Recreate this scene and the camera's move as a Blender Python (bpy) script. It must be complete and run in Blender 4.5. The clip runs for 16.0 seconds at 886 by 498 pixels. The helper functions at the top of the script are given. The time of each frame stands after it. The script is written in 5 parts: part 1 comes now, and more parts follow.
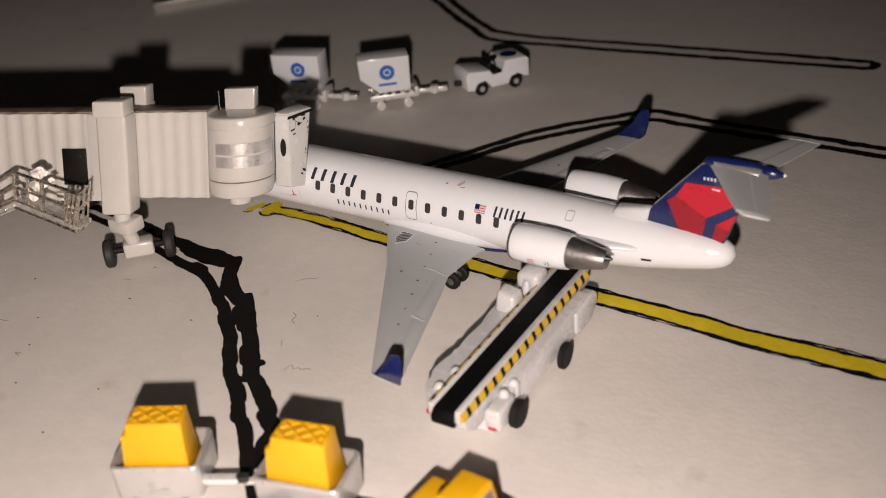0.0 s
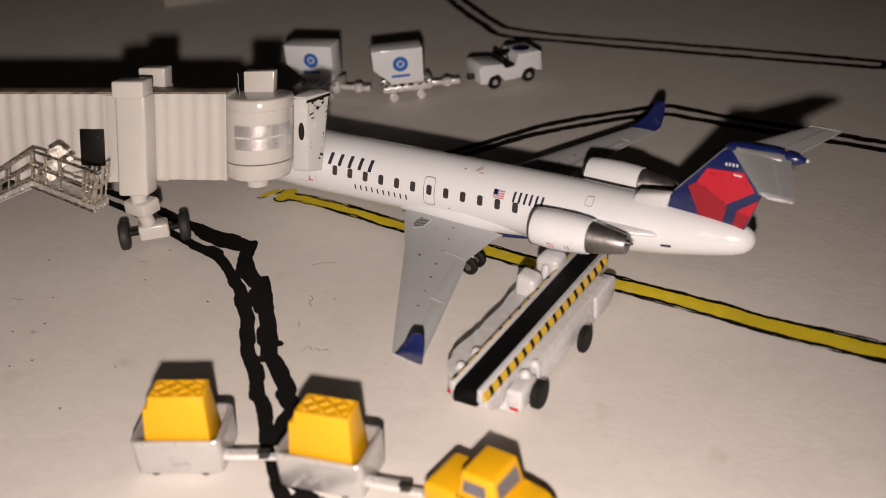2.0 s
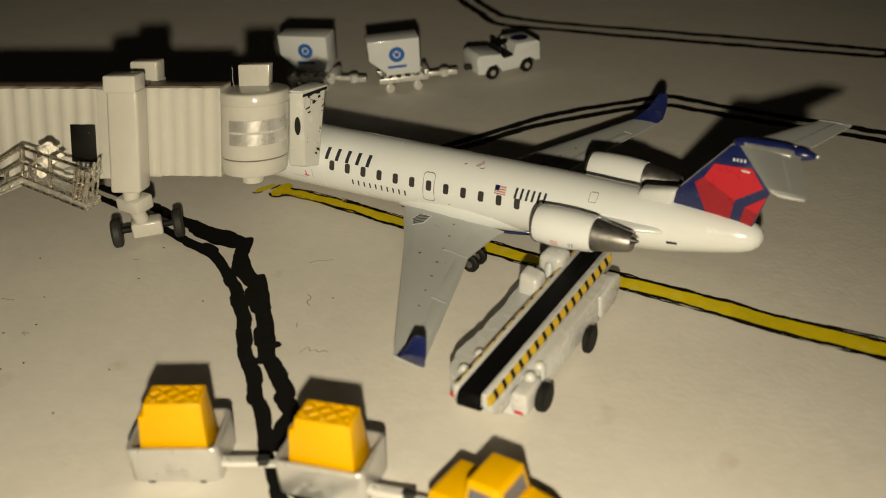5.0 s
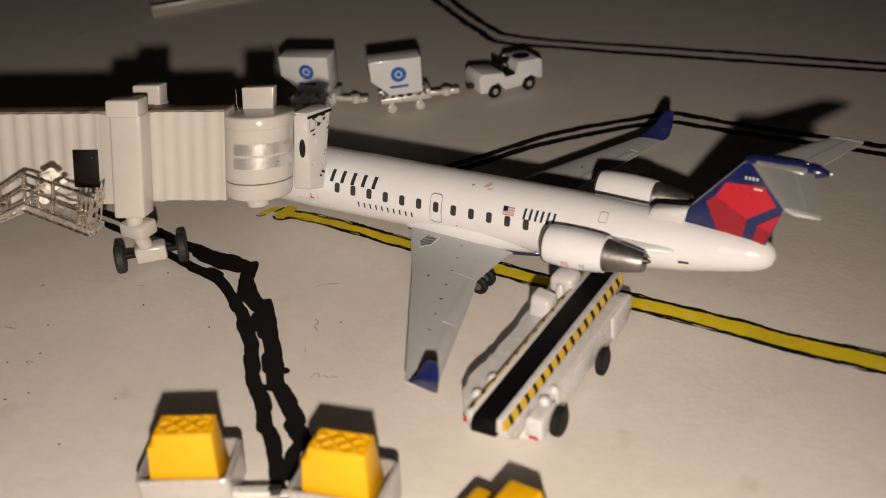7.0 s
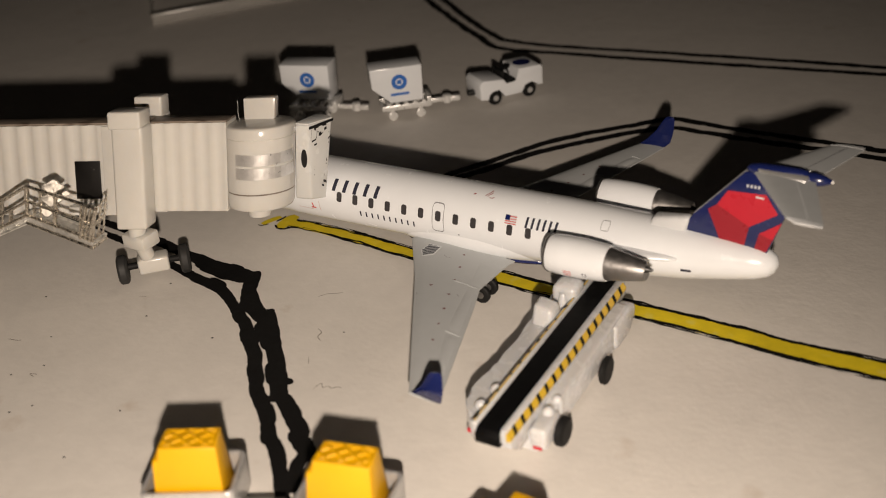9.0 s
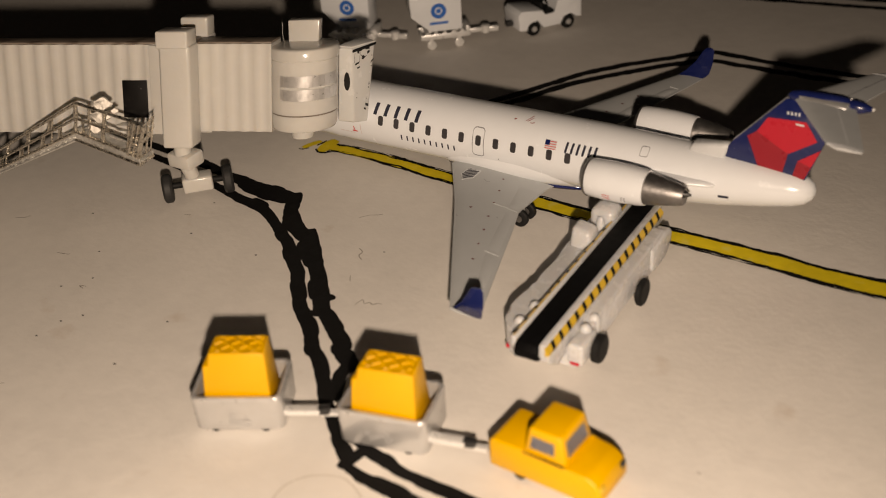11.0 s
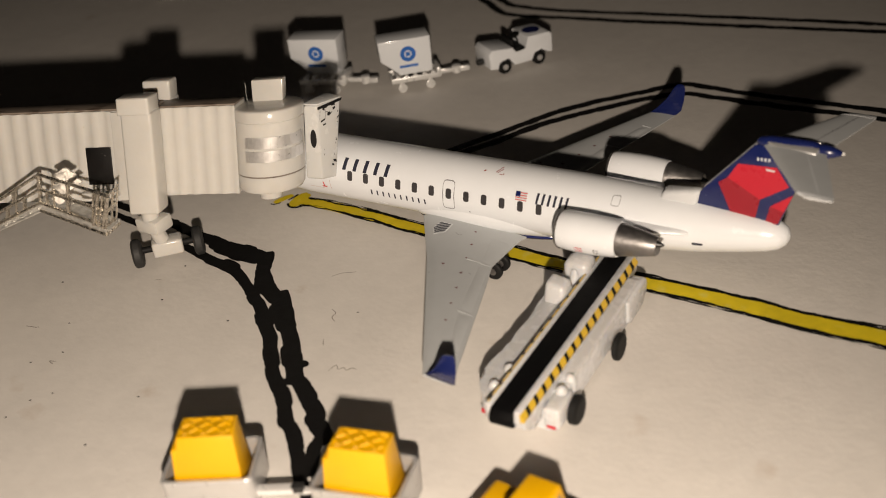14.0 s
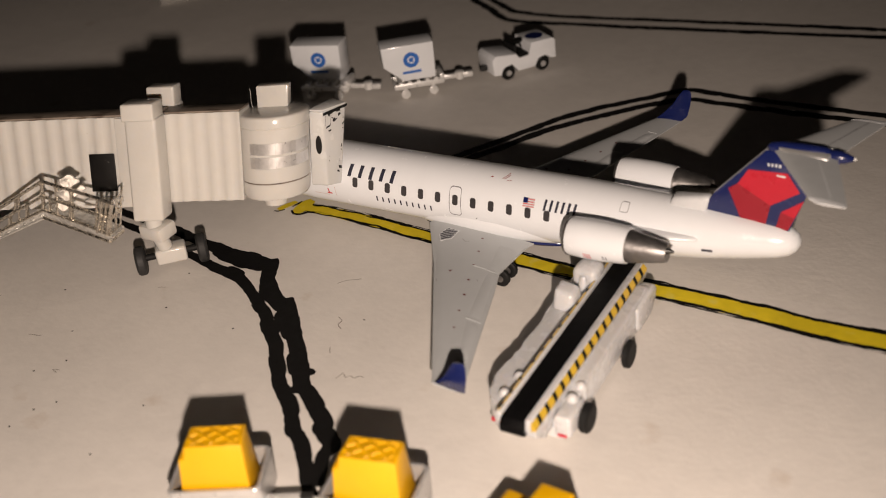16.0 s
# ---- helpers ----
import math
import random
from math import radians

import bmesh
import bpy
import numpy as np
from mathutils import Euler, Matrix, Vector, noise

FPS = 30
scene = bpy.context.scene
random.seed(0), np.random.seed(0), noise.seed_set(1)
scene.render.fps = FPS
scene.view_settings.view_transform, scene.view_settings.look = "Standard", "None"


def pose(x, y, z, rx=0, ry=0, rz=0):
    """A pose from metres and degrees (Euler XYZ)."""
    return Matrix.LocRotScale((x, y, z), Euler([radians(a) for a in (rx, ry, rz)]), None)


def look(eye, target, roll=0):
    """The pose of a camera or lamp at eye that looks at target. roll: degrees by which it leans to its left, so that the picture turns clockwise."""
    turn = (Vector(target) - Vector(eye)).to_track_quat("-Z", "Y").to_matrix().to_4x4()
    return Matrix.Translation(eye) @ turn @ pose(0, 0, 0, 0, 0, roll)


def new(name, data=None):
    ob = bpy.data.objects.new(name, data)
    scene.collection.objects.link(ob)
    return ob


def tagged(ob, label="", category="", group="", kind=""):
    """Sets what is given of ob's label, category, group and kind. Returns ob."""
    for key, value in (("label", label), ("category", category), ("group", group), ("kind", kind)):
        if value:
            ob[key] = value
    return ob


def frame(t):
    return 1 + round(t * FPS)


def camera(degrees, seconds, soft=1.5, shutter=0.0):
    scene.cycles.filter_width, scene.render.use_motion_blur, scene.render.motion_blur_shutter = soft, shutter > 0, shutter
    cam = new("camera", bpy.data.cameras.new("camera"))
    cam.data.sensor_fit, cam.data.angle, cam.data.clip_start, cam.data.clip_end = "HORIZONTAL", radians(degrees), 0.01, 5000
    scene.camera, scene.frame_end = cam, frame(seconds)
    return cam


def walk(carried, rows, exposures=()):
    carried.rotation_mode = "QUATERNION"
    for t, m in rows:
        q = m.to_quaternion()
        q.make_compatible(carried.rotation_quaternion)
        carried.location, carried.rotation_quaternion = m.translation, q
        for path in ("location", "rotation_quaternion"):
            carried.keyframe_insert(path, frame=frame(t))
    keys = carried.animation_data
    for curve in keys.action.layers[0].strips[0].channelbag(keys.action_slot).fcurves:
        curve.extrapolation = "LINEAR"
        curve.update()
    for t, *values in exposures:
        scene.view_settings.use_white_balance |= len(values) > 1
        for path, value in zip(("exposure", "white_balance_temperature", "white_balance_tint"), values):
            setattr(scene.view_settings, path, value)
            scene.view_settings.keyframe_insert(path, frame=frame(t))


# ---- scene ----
cam = camera(43.21, 16.0, soft=1.0)
cam.data.dof.use_dof, cam.data.dof.focus_distance, cam.data.dof.aperture_fstop = True, 0.116, 42.0
PATH = [
    (0, (0.05365, -0.08633, 0.05908), (0.00595, -0.01367, 0.00963), -5.14),
    (0.5, (0.05358, -0.08746, 0.05898), (0.00591, -0.01425, 0.01032), -4.70),
    (1, (0.05311, -0.08907, 0.05813), (0.00550, -0.01551, 0.00993), -4.37),
    (1.5, (0.05271, -0.08840, 0.05765), (0.00522, -0.01470, 0.00957), -4.19),
    (2, (0.05194, -0.08882, 0.05693), (0.00466, -0.01532, 0.00833), -4.05),
    (2.5, (0.05129, -0.08808, 0.05667), (0.00426, -0.01490, 0.00733), -3.96),
    (3, (0.05053, -0.08813, 0.05605), (0.00389, -0.01530, 0.00585), -3.85),
    (3.5, (0.05016, -0.08797, 0.05549), (0.00391, -0.01545, 0.00450), -3.76),
    (4, (0.04972, -0.08778, 0.05516), (0.00361, -0.01539, 0.00384), -3.78),
    (4.5, (0.04980, -0.08761, 0.05584), (0.00368, -0.01489, 0.00499), -3.84),
    (4.7, (0.04990, -0.08724, 0.05694), (0.00365, -0.01430, 0.00654), -3.96),
    (7, (0.04800, -0.08652, 0.05699), (0.00184, -0.01237, 0.00831), -4.62),
    (7.5, (0.04771, -0.08651, 0.05741), (0.00149, -0.01227, 0.00893), -4.83),
    (8, (0.04771, -0.08684, 0.05768), (0.00142, -0.01256, 0.00931), -4.97),
    (8.2, (0.04783, -0.08667, 0.05787), (0.00158, -0.01233, 0.00955), -5.02),
    (10.3, (0.04694, -0.08625, 0.05695), (0.00064, -0.01338, 0.00649), -4.84),
    (10.5, (0.04669, -0.08642, 0.05683), (0.00034, -0.01395, 0.00585), -4.73),
    (11, (0.04779, -0.08954, 0.05697), (0.00074, -0.01875, 0.00431), -4.75),
    (11.5, (0.04811, -0.09289, 0.05643), (0.00027, -0.02384, 0.00217), -5.02),
    (12, (0.04757, -0.09299, 0.05586), (-0.00053, -0.02504, 0.00046), -5.38),
    (12.5, (0.04752, -0.09023, 0.05784), (-0.00061, -0.02123, 0.00378), -5.86),
    (13, (0.04755, -0.08801, 0.05867), (-0.00029, -0.01818, 0.00542), -6.44),
    (13.5, (0.04794, -0.08564, 0.05996), (0.00055, -0.01492, 0.00749), -6.92),
    (14, (0.04806, -0.08513, 0.05971), (0.00113, -0.01369, 0.00781), -7.16),
    (14.5, (0.04808, -0.08570, 0.06068), (0.00113, -0.01410, 0.00902), -7.43),
    (15, (0.04825, -0.08536, 0.06074), (0.00146, -0.01355, 0.00923), -7.39),
    (15.5, (0.04807, -0.08489, 0.06030), (0.00133, -0.01294, 0.00895), -7.21),
    (16, (0.04667, -0.08513, 0.05940), (0.00004, -0.01315, 0.00798), -7.05),
]
EXPOSURES = [(0.0, -0.05, 6450, 19), (1.5, -0.10, 6500, 20), (2.5, -0.21, 6500, 18), (3.0, -0.29, 6750, 18), (3.5, -0.34, 7350, 14), (4.0, -0.40, 7650, 6),
             (4.5, -0.36, 7900, -5), (7.0, -0.16, 6900, 14), (8.0, -0.09, 6950, 13), (10.5, -0.18, 6900, 14), (11.0, -0.37, 7700, 16), (11.5, -0.53, 7800, -4),
             (12.0, -0.63, 7350, 1), (12.5, -0.35, 7500, -6), (13.0, -0.13, 7550, -7), (13.5, -0.03, 7150, 4), (14.0, -0.02, 6950, 12), (16.0, -0.02, 6950, 18)]
walk(cam, [(t, look(eye, target, roll)) for t, eye, target, roll in PATH], EXPOSURES)

# ---------------------------------------------------------------- light
LAMP_AT = (0.0545, -0.0970, 0.0503)
lamp_data = bpy.data.lights.new("phone_light", "SPOT")
lamp_data.energy, lamp_data.color, lamp_data.shadow_soft_size = 0.650, (1.0, 0.875, 0.745), 0.0014
lamp_data.spot_size, lamp_data.spot_blend = radians(120), 1.0
lamp = new("phone_light", lamp_data)
lamp.matrix_world = look(LAMP_AT, (0.0, -0.050, 0.0))
world = bpy.data.worlds.new("dark_room")
scene.world = world
world.use_nodes = True
world.node_tree.nodes["Background"].inputs[0].default_value = (1.0, 0.85, 0.72, 1)
world.node_tree.nodes["Background"].inputs[1].default_value = 0.0042

MM = 0.001
from mathutils.bvhtree import BVHTree


# ---------------------------------------------------------------- materials
def material(name, colour, rough=0.5, metal=0.0, vary=0.06, scale=900.0, bump=0.0, bump_scale=3000.0, coat=0.0, subsurface=0.0,
             stain=None, stain_scale=300.0, stain_from=0.6, gloss=0.5, waves=0.0):
    """A surface whose tone varies at two scales, with fine relief. Scales are per metre."""
    m = bpy.data.materials.new(name)
    m.use_nodes = True
    nt = m.node_tree
    b = nt.nodes["Principled BSDF"]
    b.inputs["Roughness"].default_value, b.inputs["Metallic"].default_value = rough, metal
    b.inputs["Coat Weight"].default_value = coat
    b.inputs["Specular IOR Level"].default_value = gloss
    b.inputs["Coat Roughness"].default_value = 0.12
    if subsurface:
        b.inputs["Subsurface Weight"].default_value = subsurface
        b.inputs["Subsurface Radius"].default_value = (1.0, 0.8, 0.6)
        b.inputs["Subsurface Scale"].default_value = 0.0012
    co = nt.nodes.new("ShaderNodeTexCoord")
    big = nt.nodes.new("ShaderNodeTexNoise")
    big.inputs["Scale"].default_value, big.inputs["Detail"].default_value = scale * 0.18, 3
    fine = nt.nodes.new("ShaderNodeTexNoise")
    fine.inputs["Scale"].default_value, fine.inputs["Detail"].default_value = scale, 5
    for n in (big, fine):
        nt.links.new(co.outputs["Object"], n.inputs["Vector"])
    add = nt.nodes.new("ShaderNodeMath")
    add.operation = "ADD"
    nt.links.new(big.outputs["Fac"], add.inputs[0])
    nt.links.new(fine.outputs["Fac"], add.inputs[1])
    span = nt.nodes.new("ShaderNodeMapRange")
    span.inputs["From Min"].default_value, span.inputs["From Max"].default_value = 0.6, 1.4
    span.inputs["To Min"].default_value, span.inputs["To Max"].default_value = 1 - vary, 1 + vary
    nt.links.new(add.outputs[0], span.inputs["Value"])
    tone = nt.nodes.new("ShaderNodeVectorMath")
    tone.operation = "SCALE"
    tone.inputs[0].default_value = colour
    nt.links.new(span.outputs["Result"], tone.inputs["Scale"])
    out = tone.outputs["Vector"]
    if stain:
        spots = nt.nodes.new("ShaderNodeTexNoise")
        spots.inputs["Scale"].default_value, spots.inputs["Detail"].default_value = stain_scale, 6
        nt.links.new(co.outputs["Object"], spots.inputs["Vector"])
        edge = nt.nodes.new("ShaderNodeMapRange")
        edge.inputs["From Min"].default_value, edge.inputs["From Max"].default_value = stain_from, stain_from + 0.1
        nt.links.new(spots.outputs["Fac"], edge.inputs["Value"])
        mix = nt.nodes.new("ShaderNodeMix")
        mix.data_type = "RGBA"
        mix.inputs["B"].default_value = (*stain, 1)
        nt.links.new(edge.outputs["Result"], mix.inputs["Factor"])
        nt.links.new(out, mix.inputs["A"])
        out = mix.outputs["Result"]
    nt.links.new(out, b.inputs["Base Color"])
    wear = nt.nodes.new("ShaderNodeMapRange")
    wear.inputs["From Min"].default_value, wear.inputs["From Max"].default_value = 0.3, 0.7
    wear.inputs["To Min"].default_value, wear.inputs["To Max"].default_value = max(rough - 0.06, 0.03), min(rough + 0.08, 1.0)
    nt.links.new(fine.outputs["Fac"], wear.inputs["Value"])
    nt.links.new(wear.outputs["Result"], b.inputs["Roughness"])
    if bump:
        grain = nt.nodes.new("ShaderNodeTexNoise")
        grain.inputs["Scale"].default_value, grain.inputs["Detail"].default_value = bump_scale, 6
        nt.links.new(co.outputs["Object"], grain.inputs["Vector"])
        bp = nt.nodes.new("ShaderNodeBump")
        bp.inputs["Strength"].default_value, bp.inputs["Distance"].default_value = 1.0, bump * MM
        nt.links.new(grain.outputs["Fac"], bp.inputs["Height"])
        if waves:
            # slow dents under the fine grain
            slow = nt.nodes.new("ShaderNodeTexNoise")
            slow.inputs["Scale"].default_value, slow.inputs["Detail"].default_value = bump_scale * 0.12, 3
            nt.links.new(co.outputs["Object"], slow.inputs["Vector"])
            dents = nt.nodes.new("ShaderNodeBump")
            dents.inputs["Strength"].default_value, dents.inputs["Distance"].default_value = 1.0, waves * MM
            nt.links.new(slow.outputs["Fac"], dents.inputs["Height"])
            nt.links.new(dents.outputs["Normal"], bp.inputs["Normal"])
        nt.links.new(bp.outputs["Normal"], b.inputs["Normal"])
    return m


PAPER = material("paper", (0.70, 0.67, 0.63), 0.85, vary=0.055, scale=620, bump=0.026, bump_scale=1700, waves=0.06, stain=(0.60, 0.54, 0.48), stain_scale=170, stain_from=0.66)
INK = material("marker_ink", (0.0035, 0.0032, 0.0032), 0.75, vary=0.5, scale=700, bump=0.02, bump_scale=2500, gloss=0.2, stain=(0.05, 0.046, 0.042), stain_scale=1300, stain_from=0.74)
FIBRE = material("fibre", (0.22, 0.19, 0.16), 0.8, vary=0.2)
PENCIL = material("pencil", (0.55, 0.515, 0.465), 0.8, vary=0.1)
YELLOW_INK = material("yellow_ink", (0.72, 0.56, 0.02), 0.6, vary=0.16, scale=900, stain=(0.74, 0.62, 0.10), stain_scale=500, stain_from=0.58)
WHITE = material("white_enamel", (0.80, 0.83, 0.865), 0.2, vary=0.015, coat=0.3)
NAVY = material("navy_enamel", (0.009, 0.016, 0.092), 0.22, vary=0.08, coat=0.3)
RED = material("red_enamel", (0.50, 0.012, 0.03), 0.3, vary=0.05)
DARK_RED = material("dark_red_enamel", (0.30, 0.010, 0.022), 0.3, vary=0.05)
WING_GREY = material("wing_grey", (0.45, 0.47, 0.48), 0.35, vary=0.04, bump=0.004, bump_scale=4000)
PALE_GREY = material("pale_grey", (0.60, 0.62, 0.64), 0.3, vary=0.04)
LINE_GREY = material("panel_line", (0.22, 0.22, 0.24), 0.5, vary=0.1)
PRINT = material("dark_print", (0.018, 0.02, 0.04), 0.5, vary=0.1)
SPOT_RED = material("mark_brown", (0.13, 0.018, 0.02), 0.5, vary=0.1)
MARK_PINK = material("faint_pink", (0.55, 0.40, 0.38), 0.5, vary=0.1)
SCUFF_RED = material("scuff_red", (0.30, 0.02, 0.02), 0.5, vary=0.2)
RED_PRINT = material("red_print", (0.60, 0.06, 0.06), 0.5, vary=0.1)
GLASS_PRINT = material("window_print", (0.045, 0.042, 0.045), 0.35, vary=0.2)
STEEL = material("burnished_steel", (0.27, 0.26, 0.255), 0.40, 0.9, vary=0.2, scale=1600, bump=0.02, bump_scale=2600)
DARK_METAL = material("dark_metal", (0.05, 0.05, 0.05), 0.35, 0.6, vary=0.2)
SILVER = material("silver_paint", (0.63, 0.63, 0.63), 0.33, 0.62, vary=0.06, scale=1400, bump=0.01, bump_scale=4000)
ETCHED = material("etched_metal", (0.76, 0.71, 0.63), 0.27, 0.97, vary=0.4, scale=1700, bump=0.27, bump_scale=1900)
ALLOY = material("bright_alloy", (0.80, 0.80, 0.79), 0.32, 0.4, vary=0.08, scale=1400, bump=0.02, bump_scale=3000)
ZINC = material("dull_zinc", (0.74, 0.73, 0.70), 0.42, 0.75, vary=0.35, scale=1600, bump=0.16, bump_scale=2100)
BRIGHT = material("bright_plate", (0.66, 0.63, 0.58), 0.55, 0.8, vary=0.25, scale=1200, bump=0.16, bump_scale=1200)
CREAM = material("cream_plastic", (0.585, 0.572, 0.54), 0.17, vary=0.03, bump=0.022, bump_scale=1300, subsurface=0.25, stain=(0.42, 0.33, 0.22), stain_scale=700, stain_from=0.75)
HOOD_WHITE = material("hood_white", (0.58, 0.585, 0.575), 0.22, vary=0.03, bump=0.012, bump_scale=900, subsurface=0.2)
# dark brown with darker mottling, for roof slabs and rotunda joints
ROOF_BROWN = material("brown_roof", (0.20, 0.165, 0.135), 0.5, vary=0.2, stain=(0.09, 0.065, 0.05), stain_scale=420, stain_from=0.56)
TRANSLUCENT = material("milky_plastic", (0.58, 0.585, 0.595), 0.25, vary=0.02, subsurface=0.4, bump=0.012, bump_scale=800)
RUBBER = material("black_rubber", (0.009, 0.009, 0.009), 0.6, vary=0.3, bump=0.02, bump_scale=2600, gloss=0.2)
GREY_RUBBER = material("worn_rubber", (0.02, 0.02, 0.02), 0.65, vary=0.3, bump=0.02, bump_scale=2600)
BELT = material("belt_black", (0.003, 0.003, 0.0033), 0.6, vary=0.3, bump=0.004, bump_scale=3000, gloss=0.1)
HAZARD_YELLOW = material("hazard_yellow", (0.64, 0.42, 0.04), 0.4, vary=0.06)
BAG_YELLOW = material("bag_yellow", (0.69, 0.367, 0.003), 0.42, vary=0.035, bump=0.012, bump_scale=1200)
GREY_WINDOW = material("grey_window", (0.13, 0.13, 0.15), 0.3, vary=0.08)
BLUE_PRINT = material("blue_print", (0.02, 0.14, 0.52), 0.4, vary=0.1)
CARD = material("card", (0.78, 0.74, 0.62), 0.8, vary=0.03, bump=0.02, bump_scale=1500)
DOOR_BLACK = material("black_paint", (0.005, 0.0045, 0.0045), 0.45, vary=0.3, bump=0.03, bump_scale=900, gloss=0.35, stain=(0.16, 0.15, 0.14), stain_scale=1500, stain_from=0.70)
MIRROR_STRIPE = material("mirror_stripe", (0.76, 0.75, 0.74), 0.33, 0.7, vary=0.12, scale=2600, bump=0.02, bump_scale=1500)
LENS = material("lamp_lens", (0.85, 0.85, 0.82), 0.1, vary=0.02)
CLEAR = bpy.data.materials.new("clear_plastic")
CLEAR.use_nodes = True
_b = CLEAR.node_tree.nodes["Principled BSDF"]
_b.inputs["Base Color"].default_value = (0.86, 0.84, 0.80, 1)
_b.inputs["Roughness"].default_value = 0.2
_b.inputs["Transmission Weight"].default_value = 0.7
_b.inputs["IOR"].default_value = 1.45


# ---------------------------------------------------------------- mesh helpers (millimetres)
def thing(name, label, category, group="", at=(0, 0, 0), turn=0.0):
    e = new(name)
    e.empty_display_size = 0.002
    e.matrix_world = pose(at[0] * MM, at[1] * MM, at[2] * MM, 0, 0, turn)
    return tagged(e, label, category, group)


def link(name, bm, mat, parent=None, label="", smooth=35.0, shape=None):
    """Turns a bmesh in millimetres into one mesh object."""
    if shape is not None:
        bmesh.ops.transform(bm, matrix=shape, verts=bm.verts[:])
    bmesh.ops.recalc_face_normals(bm, faces=bm.faces[:])
    bmesh.ops.scale(bm, vec=(MM, MM, MM), verts=bm.verts[:])
    me = bpy.data.meshes.new(name)
    bm.to_mesh(me)
    bm.free()
    for mt in (mat if isinstance(mat, (list, tuple)) else [mat]):
        me.materials.append(mt)
    if smooth:
        me.shade_smooth()
        me.set_sharp_from_angle(angle=radians(smooth))
    ob = new(name, me)
    if parent:
        ob.parent = parent
    if label:
        ob["label"] = label
    return ob


def part(name, bm, mat, parent, label="", smooth=35.0, shape=None):
    return link(name, bm, mat, parent, label, smooth, shape)


def merge(bm, other):
    me = bpy.data.meshes.new("tmp")
    other.to_mesh(me)
    other.free()
    bm.from_mesh(me)
    bpy.data.meshes.remove(me)
    return bm


def hexa(pts, bevel=0.0, seg=2):
    """A block from four points below and the four above them."""
    b = bmesh.new()
    v = [b.verts.new(p) for p in pts]
    for f in ((3, 2, 1, 0), (4, 5, 6, 7), (0, 1, 5, 4), (1, 2, 6, 5), (2, 3, 7, 6), (3, 0, 4, 7)):
        b.faces.new([v[i] for i in f])
    if bevel:
        bmesh.ops.bevel(b, geom=b.edges[:], offset=bevel, segments=seg, affect="EDGES", profile=0.5)
    return b


def box(x0, x1, y0, y1, z0, z1, bevel=0.0, seg=2):
    return hexa([(x0, y0, z0), (x1, y0, z0), (x1, y1, z0), (x0, y1, z0), (x0, y0, z1), (x1, y0, z1), (x1, y1, z1), (x0, y1, z1)], bevel, seg)


def joined(*pieces):
    b = bmesh.new()
    for p in pieces:
        merge(b, p)
    return b


def rings(loops, cap=True):
    """Skins closed loops of equal count."""
    b = bmesh.new()
    vs = [[b.verts.new(p) for p in lo] for lo in loops]
    n = len(vs[0])
    for a, c in zip(vs, vs[1:]):
        for i in range(n):
            b.faces.new((a[i], a[(i + 1) % n], c[(i + 1) % n], c[i]))
    if cap:
        b.faces.new(vs[0][::-1])
        b.faces.new(vs[-1])
    return b


def tube(p0, p1, r0, r1=None, seg=12, cap=True):
    p0, p1 = Vector(p0), Vector(p1)
    r1 = r0 if r1 is None else r1
    q = (p1 - p0).to_track_quat("Z", "Y")
    def ring(p, r):
        return [p + q @ Vector((r * math.cos(2 * math.pi * i / seg), r * math.sin(2 * math.pi * i / seg), 0)) for i in range(seg)]
    return rings([ring(p0, r0), ring(p1, r1)], cap)


def turned(p0, axis, profile, seg=32, cap=True):
    """A body of revolution: profile rows of (distance along the axis, radius)."""
    p0 = Vector(p0)
    q = Vector(axis).to_track_quat("Z", "Y")
    return rings([[p0 + q @ Vector((r * math.cos(2 * math.pi * i / seg), r * math.sin(2 * math.pi * i / seg), d)) for i in range(seg)]
                  for d, r in profile], cap)


def prism(poly, a, b, axis="y", bevel=0.0, seg=2):
    """Extrudes a flat outline: (x, z) along y, (x, y) along z, or (y, z) along x."""
    def at(u, v, w):
        return (u, w, v) if axis == "y" else (u, v, w) if axis == "z" else (w, u, v)
    m = rings([[at(u, v, a) for u, v in poly], [at(u, v, b) for u, v in poly]])
    if bevel:
        bmesh.ops.bevel(m, geom=m.edges[:], offset=bevel, segments=seg, affect="EDGES", profile=0.5)
    return m


def wheel(parent, at, axis, r, w, name="wheel", mat=None, hub=None):
    at, axis = Vector(at), Vector(axis).normalized()
    q = w / 2
    bm = turned(at - axis * q, axis, [(0, r * 0.55), (0.01 * w, r * 0.78), (w * 0.08, r * 0.91), (w * 0.24, r), (w * 0.76, r), (w * 0.92, r * 0.91), (w * 0.99, r * 0.78), (w, r * 0.55)], 24)
    ob = part(name, bm, mat or RUBBER, parent)
    if hub:
        part("hub", turned(at - axis * (q + 0.06), axis, [(0, r * 0.15), (0.02, r * 0.4), (w + 0.1, r * 0.4), (w + 0.12, r * 0.15)], 14), hub, ob, "pale hub")
    return ob


def spline(pts, step=0.4):
    """A smooth line through the points, sampled evenly."""
    out = []
    pts = [Vector((*p, 0)[:3]) for p in pts]
    for i in range(len(pts) - 1):
        p0, p1, p2, p3 = pts[max(i - 1, 0)], pts[i], pts[i + 1], pts[min(i + 2, len(pts) - 1)]
        n = max(2, int((p2 - p1).length / step))
        for k in range(n):
            t = k / n
            out.append(0.5 * ((2 * p1) + (p2 - p0) * t + (2 * p0 - 5 * p1 + 4 * p2 - p3) * t * t + (3 * p1 - p0 - 3 * p2 + p3) * t ** 3))
    out.append(pts[-1])
    return out


